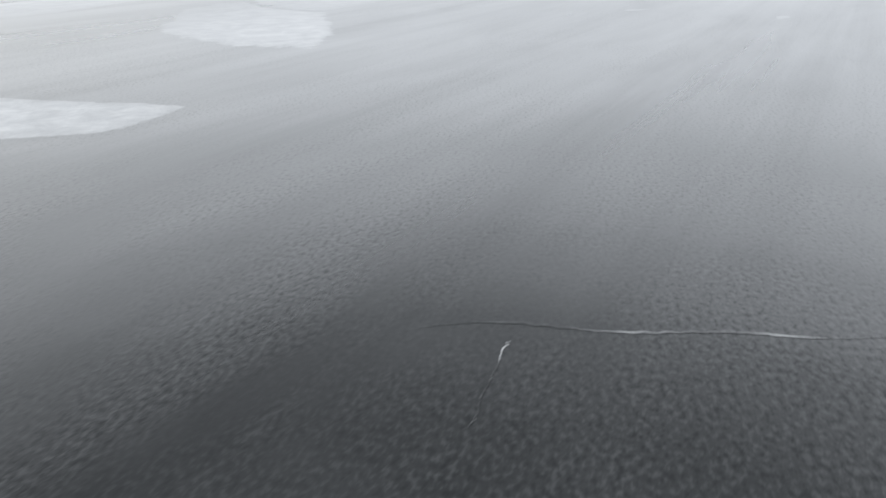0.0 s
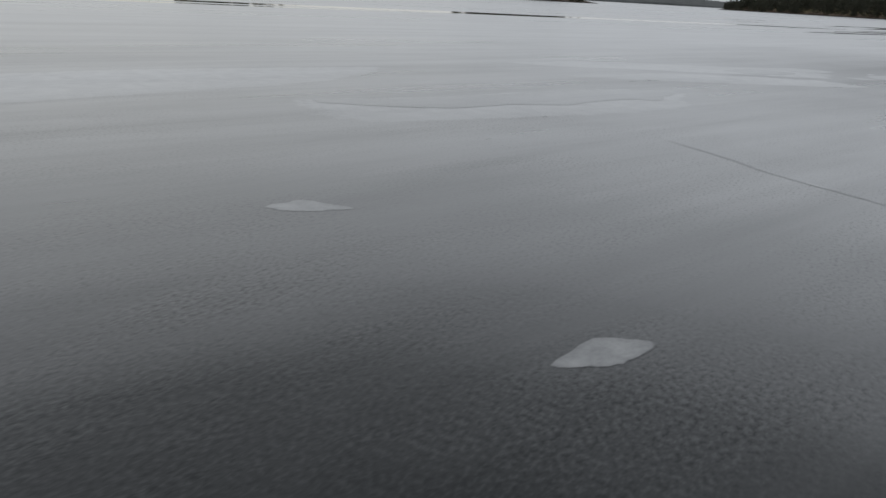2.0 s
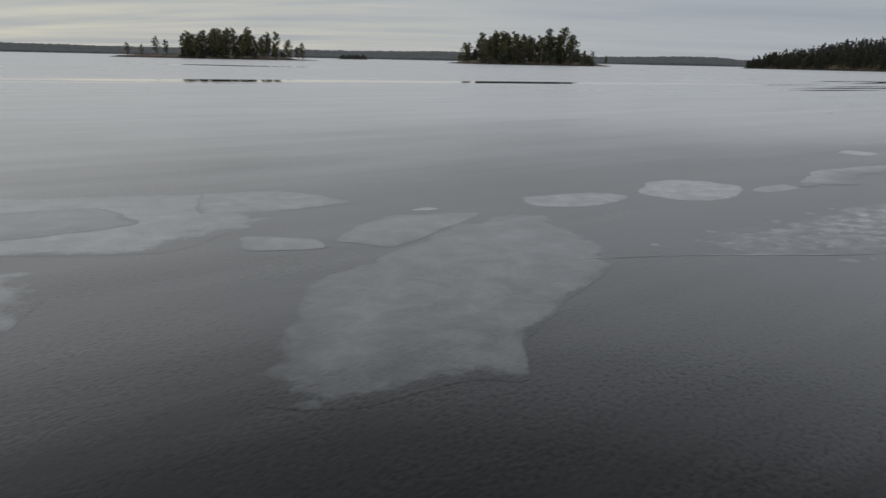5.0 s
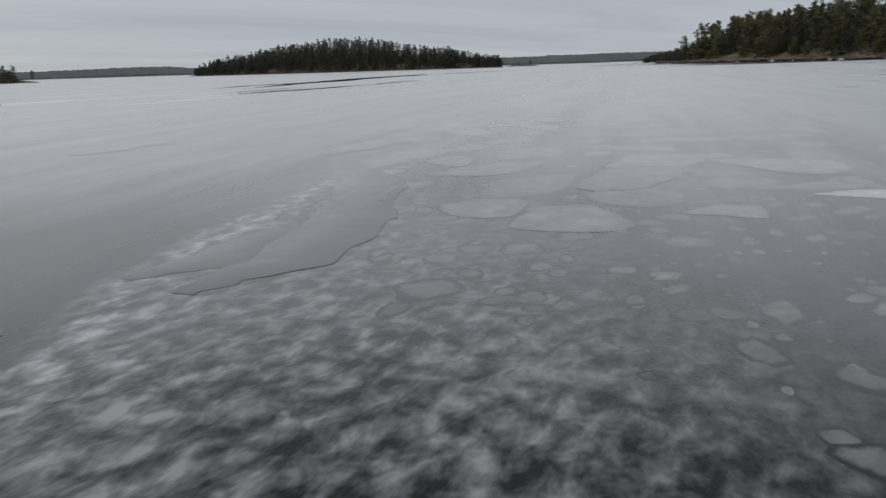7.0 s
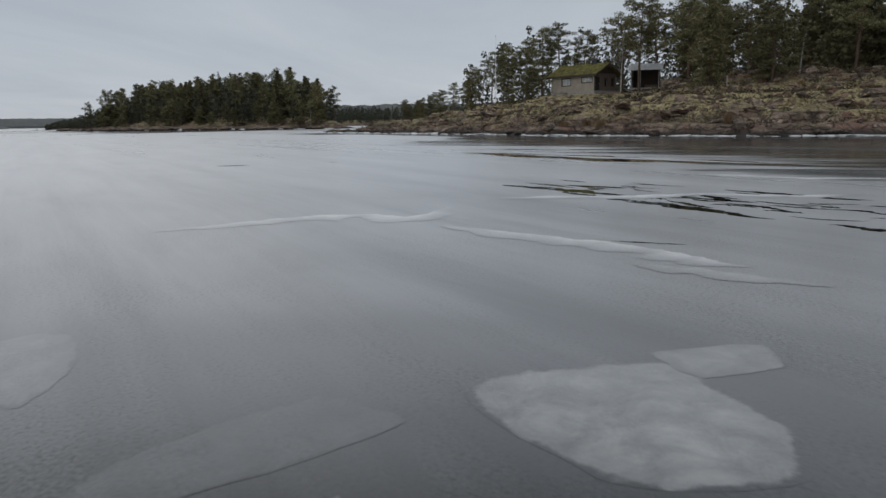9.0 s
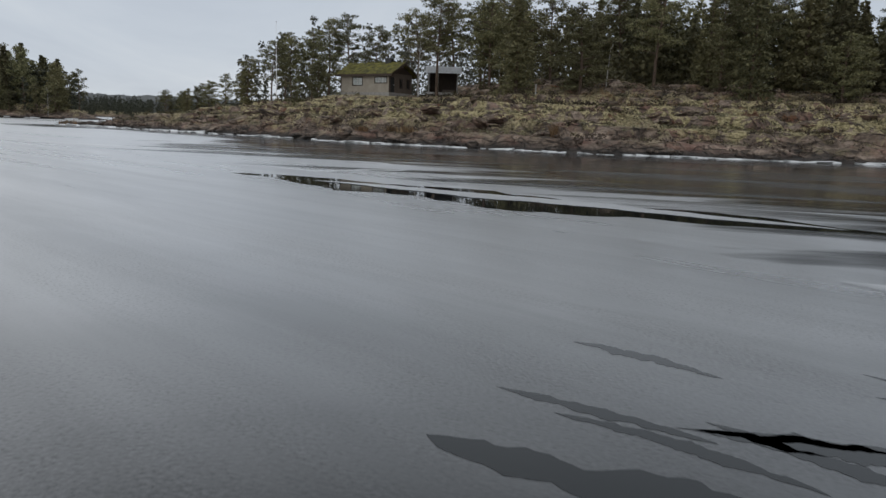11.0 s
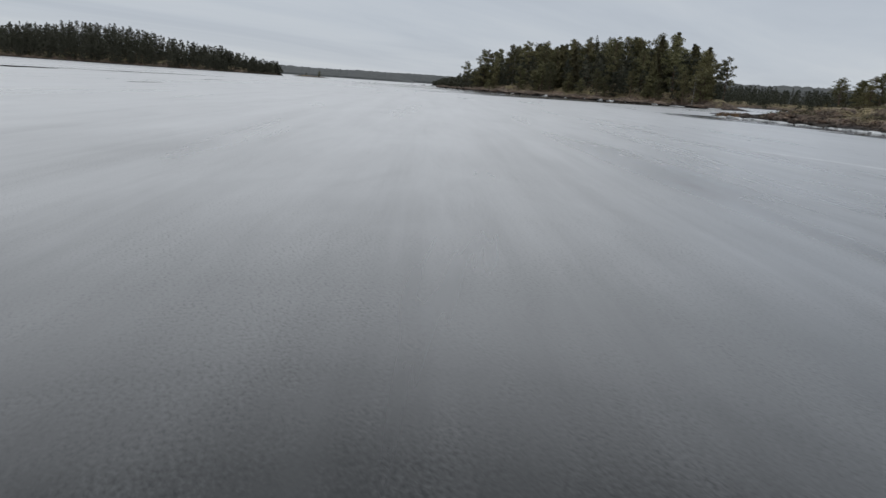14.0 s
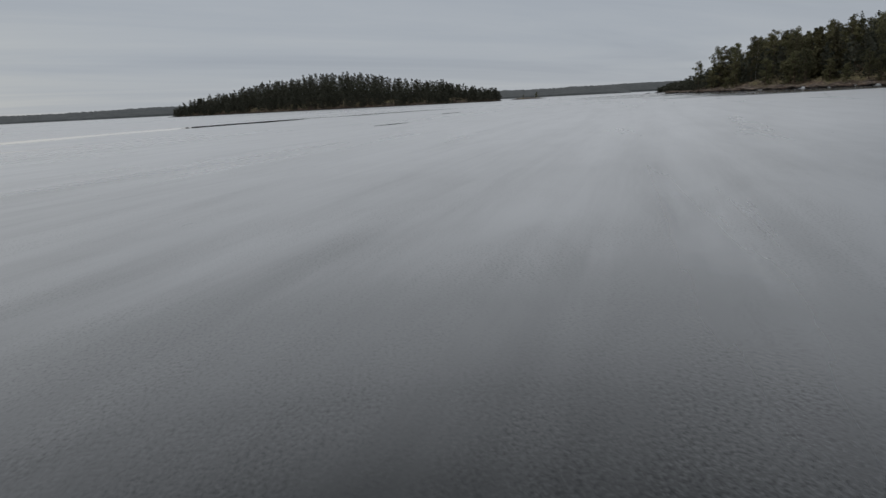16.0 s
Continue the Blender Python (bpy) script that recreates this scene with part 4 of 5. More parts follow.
FARSHORE = Land([(20 + r * math.sin(radians(a)), 10 + r * math.cos(radians(a))) for r, a in
                 [(545 + 14 * math.sin(a * 0.9), a) for a in range(66, 92, 3)] + [(640, a) for a in range(90, 65, -3)]], 3.0, 14, 0.04, 1.0, 3.0, 29.0)
FARSHORE.build("far_shore", 7.0, "low far shore across the sound", 480, 680, -30, 300)


def wet_strip(land, i0, i1, wide, material, label, taper=0.0):
    """Dark wet ice along a shore, fading out away from the land."""
    P = [Vector((*p, 0)) for p in land.poly[i0:i1 + 1]]
    line = []
    for a, b in zip(P, P[1:]):
        m = max(1, int((b - a).length / 4))
        line += [a.lerp(b, k / m) for k in range(m)]
    line.append(P[-1])
    vs, rim, fs = [], [], []
    for i, p in enumerate(line):
        d = (line[min(i + 3, len(line) - 1)] - line[max(i - 3, 0)]).normalized()
        out_ = Vector((d.y, -d.x, 0))
        if land.edge(p.x + out_.x * 6, p.y + out_.y * 6) > land.edge(p.x - out_.x * 6, p.y - out_.y * 6):
            out_ = -out_
        w = wide * (0.8 + 0.5 * noise.noise((i * 0.15, wide, 0))) * (0.5 + 1.3 * float(smoothstep(16, 2, p.y)) + 0.9 * float(smoothstep(2, -20, p.y))) * (1 - taper * i / len(line))
        for o, r in ((-0.12, 1.25), (0.0, 1.2), (0.25, 0.95), (0.5, 0.6), (0.75, 0.25), (1.0, -0.4)):
            q = p + out_ * w * o
            vs.append((q.x, q.y, 0.0025))
            rim.append(r + 0.25 * float(smoothstep(6, -14, p.y)))
    for i in range(len(line) - 1):
        for k in range(5):
            o = 6 * i + k
            fs.append((o, o + 6, o + 7, o + 1))
    me = mesh("wet_ice", vs, fs, material)
    at = me.attributes.new("rim", "FLOAT", "POINT")
    at.data.foreach_set("value", rim)
    tagged(new("wet_ice", me), label, "ice", kind="structure")


wet_strip(MAIN, 0, 12, 26.0, WET, "dark wet ice beside the rocky shore")
wet_strip(ISLE3, 0, 5, 250.0, WET_NORTH, "dark wet ice beside the island", 0.8)


def far_hills(a0, a1, radius, depth, low, high, seed, name="backdrop"):
    """A wooded ridge along the horizon, from azimuth a0 to a1, with a ragged tree line."""
    n = max(24, int((a1 - a0) * 7))
    vs, fs = [], []
    for i in range(n + 1):
        a = radians(a0 + (a1 - a0) * i / n)
        h = low + (high - low) * (0.5 + 0.7 * noise.fractal((a * 5 + seed, seed, 0), 1.0, 2.0, 4))
        end = min(1.0, 8 * min(i, n - i) / n + 0.15)
        h *= end
        tip = 1.6 * random.Random(i * 7 + seed).random() * end
        for r, z in ((radius, -0.5), (radius + 4, h * 0.22), (radius + 0.35 * depth, h * 0.8 + tip), (radius + 0.6 * depth, h + tip), (radius + depth, h * 0.3)):
            vs.append((20 + r * math.sin(a), 10 + r * math.cos(a), z))
    for i in range(n):
        for k in range(4):
            o = 5 * i + k
            fs.append((o, o + 5, o + 6, o + 1))
    tagged(new(name, mesh(name, vs, fs, HAZED_HILL)), "far wooded shore on the horizon", "hills", kind="structure")


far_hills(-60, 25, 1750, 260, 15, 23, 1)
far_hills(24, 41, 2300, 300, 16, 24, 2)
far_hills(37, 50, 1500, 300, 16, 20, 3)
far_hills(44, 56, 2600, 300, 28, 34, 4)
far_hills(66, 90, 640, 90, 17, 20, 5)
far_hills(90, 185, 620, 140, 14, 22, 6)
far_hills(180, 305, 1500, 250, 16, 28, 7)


# ------------------------------------------------------------ trees
def tufts(centres, radii, count, size, rng, droop=0.0):
    """Loose needle tufts: small triangles scattered in flattened clumps."""
    out = []
    for c, r in zip(centres, radii):
        n = max(3, int(count))
        u = rng.normal(size=(n, 3))
        u /= np.linalg.norm(u, axis=1, keepdims=True)
        p = np.asarray(c) + u * (rng.random((n, 1)) ** 0.45) * np.asarray(r)
        d1 = rng.normal(size=(n, 3))
        d1 /= np.linalg.norm(d1, axis=1, keepdims=True)
        d2 = np.cross(d1, rng.normal(size=(n, 3)))
        d2 /= np.linalg.norm(d2, axis=1, keepdims=True) + 1e-9
        s = size * (0.6 + 0.8 * rng.random((n, 1)))
        tri = np.stack([p - d1 * s * 0.5, p + d1 * s * 0.5, p + d2 * s * 0.8 - np.array([0, 0, droop]) * s], 1)
        out.append(tri)
    return np.concatenate(out)


def pine(seed, h, bare, spread, clumps, per, size, lean=0.03, leaf=None, top_heavy=1.0, puff=0.19, flat=0.42):
    """A Scots pine: bent bare trunk, a few limbs and flat clumps of needles."""
    rng = np.random.default_rng(seed)
    bend = rng.normal(size=2) * lean * h
    stem = [Vector((bend[0] * (f ** 1.6) + 0.10 * math.sin(5 * f + seed), bend[1] * (f ** 1.6) + 0.10 * math.cos(4 * f + seed), h * f - (0.25 if f == 0 else 0))) for f in np.linspace(0, 1, 9)]
    base = 0.016 * h
    pieces = [tube(stem, [base * (1 - 0.86 * f) + 0.012 for f in np.linspace(0, 1, 9)], 7)]
    cs, rs = [], []
    for i in range(clumps):
        f = bare + (1 - bare) * ((i + 0.5) / clumps) ** 0.85
        k = int(f * 8)
        w = f * 8 - k
        at = stem[k] * (1 - w) + stem[min(k + 1, 8)] * w
        prof = (math.sin(math.pi * min(1, (f - bare) / (1 - bare) * 0.80 + 0.16)) ** 0.7) * top_heavy
        reach = spread * prof * (0.30 + 0.85 * rng.random())
        a = rng.random() * 6.283 + i * 2.4
        c = at + Vector((math.cos(a) * reach, math.sin(a) * reach, 0.10 * reach + 0.25 * rng.normal()))
        if i % 2 == 0:
            mid = at.lerp(c, 0.5) + Vector((0, 0, -0.10 * reach))
            pieces.append(tube([at - Vector((0, 0, 0.15 * reach)), mid, c], [0.028 * h * 0.22, 0.018 * h * 0.2, 0.012], 4))
        cs.append(tuple(c))
        q = spread * (0.85 + 0.75 * rng.random()) * puff
        rs.append((q * 1.2, q * 1.2, q * flat))
        if reach > 0.5 * spread:
            cs.append(tuple(at.lerp(c, 0.55)))
            rs.append((q * 1.0, q * 1.0, q * flat))
    vs, fs = join(pieces)
    return mesh("trunk", vs, fs, BARK, True), soup("crown", tufts(cs, rs, per, size, rng), leaf or PINE)


def spruce(seed, h, wide, whorls, per, size, leaf=None, bare=0.06):
    """A spruce: straight stem and drooping whorls that shrink to a pointed tip."""
    rng = np.random.default_rng(seed)
    vs, fs = tube([(0, 0, -0.25), (0.03, 0, h * 0.5), (0, 0, h)], [0.014 * h, 0.009 * h, 0.01], 6)
    cs, rs = [], []
    for i in range(whorls):
        f = bare + (1 - bare) * i / (whorls - 1)
        r = wide * (1 - f) ** 0.85 * (0.75 + 0.4 * rng.random()) + 0.12
        n = max(2, int(3 + 5 * (1 - f)))
        for j in range(n):
            a = 6.283 * j / n + rng.random() * 1.2
            rr = r * (0.65 + 0.5 * rng.random())
            for g in (0.45, 0.85):
                cs.append((math.cos(a) * rr * g, math.sin(a) * rr * g, h * f - 0.30 * rr * g + 0.1 * rng.normal()))
                rs.append((0.30 * r + 0.10, 0.30 * r + 0.10, 0.10 * r + 0.10))
    cs.append((0, 0, h * 0.98))
    rs.append((0.08, 0.08, 0.5))
    return mesh("trunk", vs, fs, BARK, True), soup("crown", tufts(cs, rs, per, size, rng, 0.3), leaf or SPRUCE)


def bare_tree(seed, h, spread, twigs, bark):
    """A leafless tree: forking limbs and a haze of thin twigs."""
    rng = np.random.default_rng(seed)
    stem = [Vector((0.04 * h * math.sin(2 * f + seed) * f, 0.03 * h * math.cos(3 * f + seed) * f, h * f - (0.2 if f == 0 else 0))) for f in np.linspace(0, 1, 6)]
    pieces = [tube(stem, [0.011 * h * (1 - 0.9 * f) + 0.008 for f in np.linspace(0, 1, 6)], 6)]
    tris = []
    for i in range(twigs):
        f = 0.28 + 0.7 * rng.random()
        k = min(4, int(f * 5))
        at = stem[k].lerp(stem[k + 1], f * 5 - k)
        a = rng.random() * 6.283
        ln = spread * (1.15 - f) * (0.5 + rng.random())
        tip = at + Vector((math.cos(a) * ln, math.sin(a) * ln, ln * (0.5 + 0.7 * rng.random())))
        if i % 3 == 0:
            pieces.append(tube([at, at.lerp(tip, 0.5) + Vector((0, 0, 0.05)), tip], [0.022, 0.014, 0.006], 4))
        for _ in range(5):
            p = np.array(at.lerp(tip, 0.35 + 0.65 * rng.random()))
            d = rng.normal(size=3) * 0.35 * ln + np.array([0, 0, 0.2 * ln])
            w = np.cross(d, rng.normal(size=3))
            w *= 0.016 / (np.linalg.norm(w) + 1e-9)
            tris.append([p - w, p + w, p + d])
    vs, fs = join(pieces)
    return mesh("trunk", vs, fs, bark, True), soup("crown", np.array(tris), TWIGS)


class Kind:
    """A kind of tree: the first one is built, later ones are copies of it."""

    def __init__(self, name, meshes, height, label, category, group):
        self.name, self.meshes, self.h, self.label, self.category, self.group, self.first = name, meshes, height, label, category, group, None

    def at(self, x, y, z, height, turn, stout=1.0):
        s = height / self.h
        m = Matrix.LocRotScale((x, y, z), Euler((0, 0, turn)), (s * stout, s * stout, s))
        if self.first is None:
            self.first = thing(self.name, m, self.label, self.category, self.group)
            part("trunk", self.meshes[0], self.first)
            part("crown", self.meshes[1], self.first)
            return self.first
        ob = copy_thing(self.first, Matrix())
        ob.matrix_basis = m
        return ob


SHORE = "trees behind the shore"
tall = "pine_tree", "tall Scots pine with a bare trunk and flat dark crown", "pine tree"
NEAR_PINES = [Kind(tall[0], pine(s, h, b, sp, c, 62, 0.19, puff=0.15, flat=0.46), h, tall[1], tall[2], SHORE) for s, h, b, sp, c in
              ((3, 12, 0.36, 3.9, 66), (8, 13, 0.40, 3.4, 62), (14, 11, 0.20, 3.3, 70), (21, 12, 0.44, 3.8, 58))]
BUSHY_PINES = [Kind("pine_tree", pine(s, h, b, sp, c, 70, 0.18), h, "bushy olive-green pine branched to the ground", "pine tree", SHORE) for s, h, b, sp, c in
               ((31, 8, 0.04, 2.5, 72), (37, 9, 0.06, 2.3, 72))]
NEAR_SPRUCES = [Kind("spruce_tree", spruce(s, h, w, 22, 30, 0.24), h, "dark green spruce with drooping branches", "spruce tree", SHORE) for s, h, w in
                ((41, 13, 2.2), (43, 11, 2.0))]
NEAR_BIRCH = Kind("birch_tree", bare_tree(51, 9, 2.2, 60, BIRCH), 9, "leafless birch with pale bark and thin twigs", "birch tree", SHORE)
ISLE = "trees on the wooded islands"
FAR_PINES = [Kind("pine_tree", pine(s, h, b, sp, c, 40, 0.32, puff=0.21, flat=0.85), h, "dark island pine with a ragged crown", "pine tree", ISLE) for s, h, b, sp, c in
             ((61, 12, 0.16, 2.8, 42), (67, 13, 0.24, 2.6, 40), (69, 11, 0.08, 2.8, 46))]
FAR_SPRUCES = [Kind("spruce_tree", spruce(s, h, w, 18, 12, 0.46), h, "dark pointed island spruce", "spruce tree", ISLE) for s, h, w in ((71, 13, 2.1), (73, 12, 1.9))]
FAR_BUSHY = [Kind("pine_tree", pine(77, 8, 0.03, 2.5, 48, 26, 0.36), 8, "bushy olive pine near the waterline", "pine tree", ISLE)]
FAR_BIRCH = Kind("birch_tree", bare_tree(81, 9, 2.2, 34, BIRCH), 9, "bare pale birch at the island's edge", "birch tree", ISLE)
rnd = random.Random(5)


def plant(kind, land, x, y, height, stout=1.0):
    return kind.at(x, y, land.height(x, y) - 0.08, height, rnd.random() * 6.28, stout)


# single trees that stand out beside the cottage: x, y, kind, height
for x, y, kind, h in [(139.2, -3.2, NEAR_PINES[0], 14.3), (152.1, 9.2, NEAR_PINES[1], 13.0), (154.9, 5.3, NEAR_PINES[0], 11.6), (150.4, 15.4, NEAR_PINES[2], 11.0),
                      (152.1, 18.7, NEAR_PINES[2], 9.9), (148.7, 21.5, NEAR_PINES[0], 9.0), (152.6, 25.4, BUSHY_PINES[1], 7.7), (143.1, 17.6, BUSHY_PINES[0], 3.3),
                      (145.4, 14.2, BUSHY_PINES[0], 5.5), (146.5, -7, NEAR_PINES[1], 14.3), (143.1, -10.4, NEAR_PINES[3], 13.8), (148.7, -1.4, NEAR_PINES[3], 13.2),
                      (135.3, -9.3, BUSHY_PINES[1], 7.7), (134.2, -13.8, BUSHY_PINES[0], 8.8), (139.8, -15.4, NEAR_SPRUCES[0], 16.0), (132.5, -18.2, NEAR_PINES[2], 12.7),
                      (137, -0.1, NEAR_BIRCH, 9.9), (159.9, 12.6, NEAR_PINES[2], 13.2), (156.6, 19.8, NEAR_PINES[1], 11.6), (161, 26.6, BUSHY_PINES[0], 5.5),
                      (166.6, 41.1, NEAR_PINES[3], 4.6), (173.4, 42.2, NEAR_PINES[0], 4.6), (171.1, 36.6, BUSHY_PINES[1], 5.0), (175.6, 32.2, NEAR_PINES[2], 6.6), (179, 36.6, NEAR_PINES[1], 6.1), (168.9, 38.9, BUSHY_PINES[0], 4.0), (162.2, 36.6, BUSHY_PINES[1], 3.9), (176.7, 39.4, BUSHY_PINES[0], 4.8),
                      (164.4, 33.3, BUSHY_PINES[0], 5.5)]:
    plant(kind, MAIN, x, y, h)
# the forest behind the bare rock, open where the old pole stands
POLE = (114.5, -19.6)
spots = []
tries = 0
while len(spots) < 104 and tries < 9000:
    tries += 1
    x, y = rnd.uniform(92, 178), rnd.uniform(-104, -4)
    d = MAIN.edge(x, y)
    if d < 27 + 5 * noise.noise((x * 0.1, y * 0.1, 3)) or d > 68 or math.hypot(x - 141, y - 3) < 13.5 or (math.hypot(x - POLE[0], y - POLE[1]) < 3 or (x < POLE[0] and abs((x - 20) * (POLE[1] - 10.5) - (y - 10.5) * (POLE[0] - 20)) < 2.6 * (POLE[0] - 20))) or y > 16 - 0.19 * x:
        continue
    if any((x - a) ** 2 + (y - b) ** 2 < 9.5 for a, b in spots):
        continue
    spots.append((x, y))
    k = rnd.random()
    if math.hypot(x - 141, y - 3) < 34 and d > 30 and k > 0.2:
        if k < 0.6:
            plant(rnd.choice(NEAR_PINES), MAIN, x, y, rnd.uniform(8.5, 12.5))
        continue
    front = d < 35
    if front and k < 0.55:
        plant(rnd.choice(BUSHY_PINES), MAIN, x, y, rnd.uniform(7, 12), 1.2)
    elif k < 0.45:
        plant(rnd.choice(NEAR_PINES), MAIN, x, y, rnd.uniform(11, 15.5))
    elif k < 0.95:
        plant(rnd.choice(NEAR_SPRUCES), MAIN, x, y, rnd.uniform(10, 16), 1.25)
    else:
        plant(NEAR_BIRCH, MAIN, x, y, rnd.uniform(7, 10))


def wood(land, count, box_, margin, low, high, gap, front=None, swell=9.0, pines=0.55):
    """Scatters single trees over an island."""
    got = []
    for _ in range(count * 60):
        if len(got) >= count:
            break
        x, y = rnd.uniform(box_[0], box_[1]), rnd.uniform(box_[2], box_[3])
        d = land.edge(x, y)
        if d < margin or (front and d > front) or any((x - a) ** 2 + (y - b) ** 2 < gap * gap for a, b in got):
            continue
        got.append((x, y))
        k = rnd.random()
        h = rnd.uniform(low, high) * (0.62 + 0.38 * min(1.0, (d - margin) / swell)) * (1.0 + 0.28 * noise.noise((x * 0.07, y * 0.07, 5)))
        if d < margin + 4 and k < 0.35:
            plant(FAR_BUSHY[0], land, x, y, h * 0.6)
        elif k < pines:
            plant(rnd.choice(FAR_PINES), land, x, y, h)
        elif k < 0.96:
            plant(rnd.choice(FAR_SPRUCES) if d > margin + 3 else FAR_BUSHY[0], land, x, y, h if d > margin + 3 else 0.75 * h, 1.45)
        else:
            plant(FAR_BIRCH, land, x, y, h * 0.8)
    return got


wood(ISLE3, 130, (248, 345, 74, 260), 4.5, 12.5, 16.5, 2.6, 42, 7.0, 0.80)
wood(ISLE1, 75, (-18, 52, 374, 404), 3.0, 10.5, 15.5, 2.4, pines=0.93)
wood(ISLE0, 55, (-146, -100, 326, 358), 3, 9, 12.5, 2.3, pines=0.93)
for x, y, h in ((-172, 336, 6), (-166, 338, 5), (-158, 336, 8), (-154, 338, 7), (-94, 349, 6), (-92, 351, 8)):
    plant(FAR_PINES[0], ISLE0, x, y, h)
plant(FAR_PINES[1], ISLE1, 60, 386, 5)
plant(FAR_BUSHY[0], ISLET, 446, 458, 4.5)
plant(FAR_BUSHY[0], ISLET, 434, 460, 2.2)
plant(FAR_BIRCH, ISLE3, 256, 93, 9)


def far_wood(land, count, box_, margin, low, high, seed, label, leaf=FARWOOD):
    """Distant forest, too far to count: many small crowns in one mesh."""
    rng = np.random.default_rng(seed)
    rs = random.Random(seed)
    all_, n = [], 0
    for _ in range(count * 40):
        if n >= count:
            break
        x, y = rs.uniform(box_[0], box_[1]), rs.uniform(box_[2], box_[3])
        d = land.edge(x, y)
        if d < margin:
            continue
        n += 1
        h = rs.uniform(low, high) * (0.5 + 0.5 * min(1, (d - margin) / 24 + rs.random() * 0.3))
        h *= land.scale(x, y) ** 0.6
        z = land.height(x, y)
        pointed = rs.random() < 0.12
        cs, rr = [], []
        for i in range(7):
            f = 0.12 + 0.86 * i / 6
            w = (1.9 * (1 - f) + 0.25) if pointed else 2.0 * math.sin(math.pi * min(1, f * 0.72 + 0.2)) ** 0.8
            cs.append((x + rs.gauss(0, 0.3), y + rs.gauss(0, 0.3), z + h * f))
            rr.append((w, w, h * 0.075))
        all_.append(tufts(cs, rr, 24, 0.62, rng))
    ob = new("forest", soup("forest", np.concatenate(all_), leaf))
    tagged(ob, label, "forest", kind="stuff")


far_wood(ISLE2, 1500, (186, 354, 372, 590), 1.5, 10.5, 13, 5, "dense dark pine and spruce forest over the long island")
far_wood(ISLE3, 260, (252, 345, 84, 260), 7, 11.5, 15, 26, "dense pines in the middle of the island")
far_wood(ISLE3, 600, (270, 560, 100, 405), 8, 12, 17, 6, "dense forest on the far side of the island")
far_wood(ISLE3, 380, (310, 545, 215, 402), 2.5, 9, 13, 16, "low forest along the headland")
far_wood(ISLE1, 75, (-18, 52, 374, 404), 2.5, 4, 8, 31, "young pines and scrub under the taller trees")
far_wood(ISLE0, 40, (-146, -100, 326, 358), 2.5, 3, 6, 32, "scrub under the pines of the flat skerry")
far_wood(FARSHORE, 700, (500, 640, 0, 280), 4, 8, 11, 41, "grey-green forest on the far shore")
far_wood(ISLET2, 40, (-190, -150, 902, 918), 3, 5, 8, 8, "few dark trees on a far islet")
far_wood(MAIN, 160, (108, 176, -100, -22), 38, 6, 11, 19, "dark young forest between the tall pines", SPRUCE)
far_wood(MAIN, 140, (112, 178, -100, -30), 40, 11, 15, 29, "dense tall forest behind the shore", SPRUCE)
far_wood(MAIN, 260, (164, 300, -120, 32), 10, 10, 15, 9, "dense forest behind the cottage shore")


# ------------------------------------------------------------ low growth on the rock
def heath(count, box_, lo, hi, size, material, name, label, seed, spread=0.5, land=MAIN):
    rng = np.random.default_rng(seed)
    rs = random.Random(seed)
    cs, rr = [], []
    for _ in range(count * 30):
        if len(cs) >= count:
            break
        x, y = rs.uniform(*box_[:2]), rs.uniform(*box_[2:])
        d = land.edge(x, y)
        if d < lo or d > hi or noise.noise((x * 0.25, y * 0.25, seed)) < -0.05:
            continue
        if math.hypot(x - 141.5, y - 5) < 6:
            continue
        q = spread * (0.5 + rs.random())
        cs.append((x, y, land.height(x, y) + q * 0.25))
        rr.append((q, q, q * 0.5))
    tagged(new(name, soup(name, tufts(cs, rr, 26, size, rng), material)), label, "undergrowth", kind="stuff")


heath(900, (84, 165, -100, 46), 4, 38, 0.16, HEATH, "heather", "low brown and yellow heather over the rock", 3, 0.5)
heath(700, (84, 165, -100, 46), 3, 30, 0.15, DARKHEATH, "dark_heather", "dark low heath in the clefts of the rock", 8, 0.42)
heath(1000, (84, 150, -70, 46), 3.5, 19, 0.10, LICHEN, "reindeer_lichen", "pale yellow cushions of reindeer lichen", 9, 0.36)
heath(700, (90, 150, -70, 0), 16, 38, 0.16, DARKHEATH, "heath_floor", "brown and dark heath on the forest edge", 12, 0.7)
heath(70, (95, 150, -60, -6), 16, 34, 0.16, REED, "dry_bracken", "orange-brown dry bracken at the forest edge", 13, 0.6)
heath(300, (90, 165, -100, 32), 18, 45, 0.20, SPRUCE, "juniper", "low dark juniper and bilberry under the trees", 4, 0.8)
heath(190, (82, 145, -66, 48), 1.2, 6, 0.18, TWIGS, "shore_scrub", "leafless brown scrub close to the waterline", 6, 0.7)


def grass_tuft(x, y, h, wide, seed):
    rng = np.random.default_rng(seed)
    n = 130
    p = np.stack([rng.normal(size=n) * wide, rng.normal(size=n) * wide, np.zeros(n)], 1)
    tip = p + np.stack([rng.normal(size=n) * 0.25 * h, rng.normal(size=n) * 0.25 * h, h * (0.6 + 0.5 * rng.random(n))], 1)
    w = np.stack([rng.normal(size=n), rng.normal(size=n), np.zeros(n)], 1) * 0.03
    ob = new("grass_tuft", soup("grass_tuft", np.stack([p - w, p + w, tip], 1), REED))
    ob.location = (x, y, MAIN.height(x, y) - 0.05)
    tagged(ob, "tuft of dry orange grass at the water's edge", "grass", "dry grass tufts")


for i, (x, y, h, w) in enumerate([(99.4, 6.8, 0.6, 0.3), (100.6, 9.2, 0.5, 0.25), (98.3, 5.3, 0.7, 0.4), (90.5, -6.1, 1.3, 0.15), (140.3, 47.8, 0.8, 0.6), (145.9, 50.6, 0.6, 0.4), (149.3, 51.8, 0.6, 0.4)]):
    grass_tuft(x, y, h, w, i + 1)


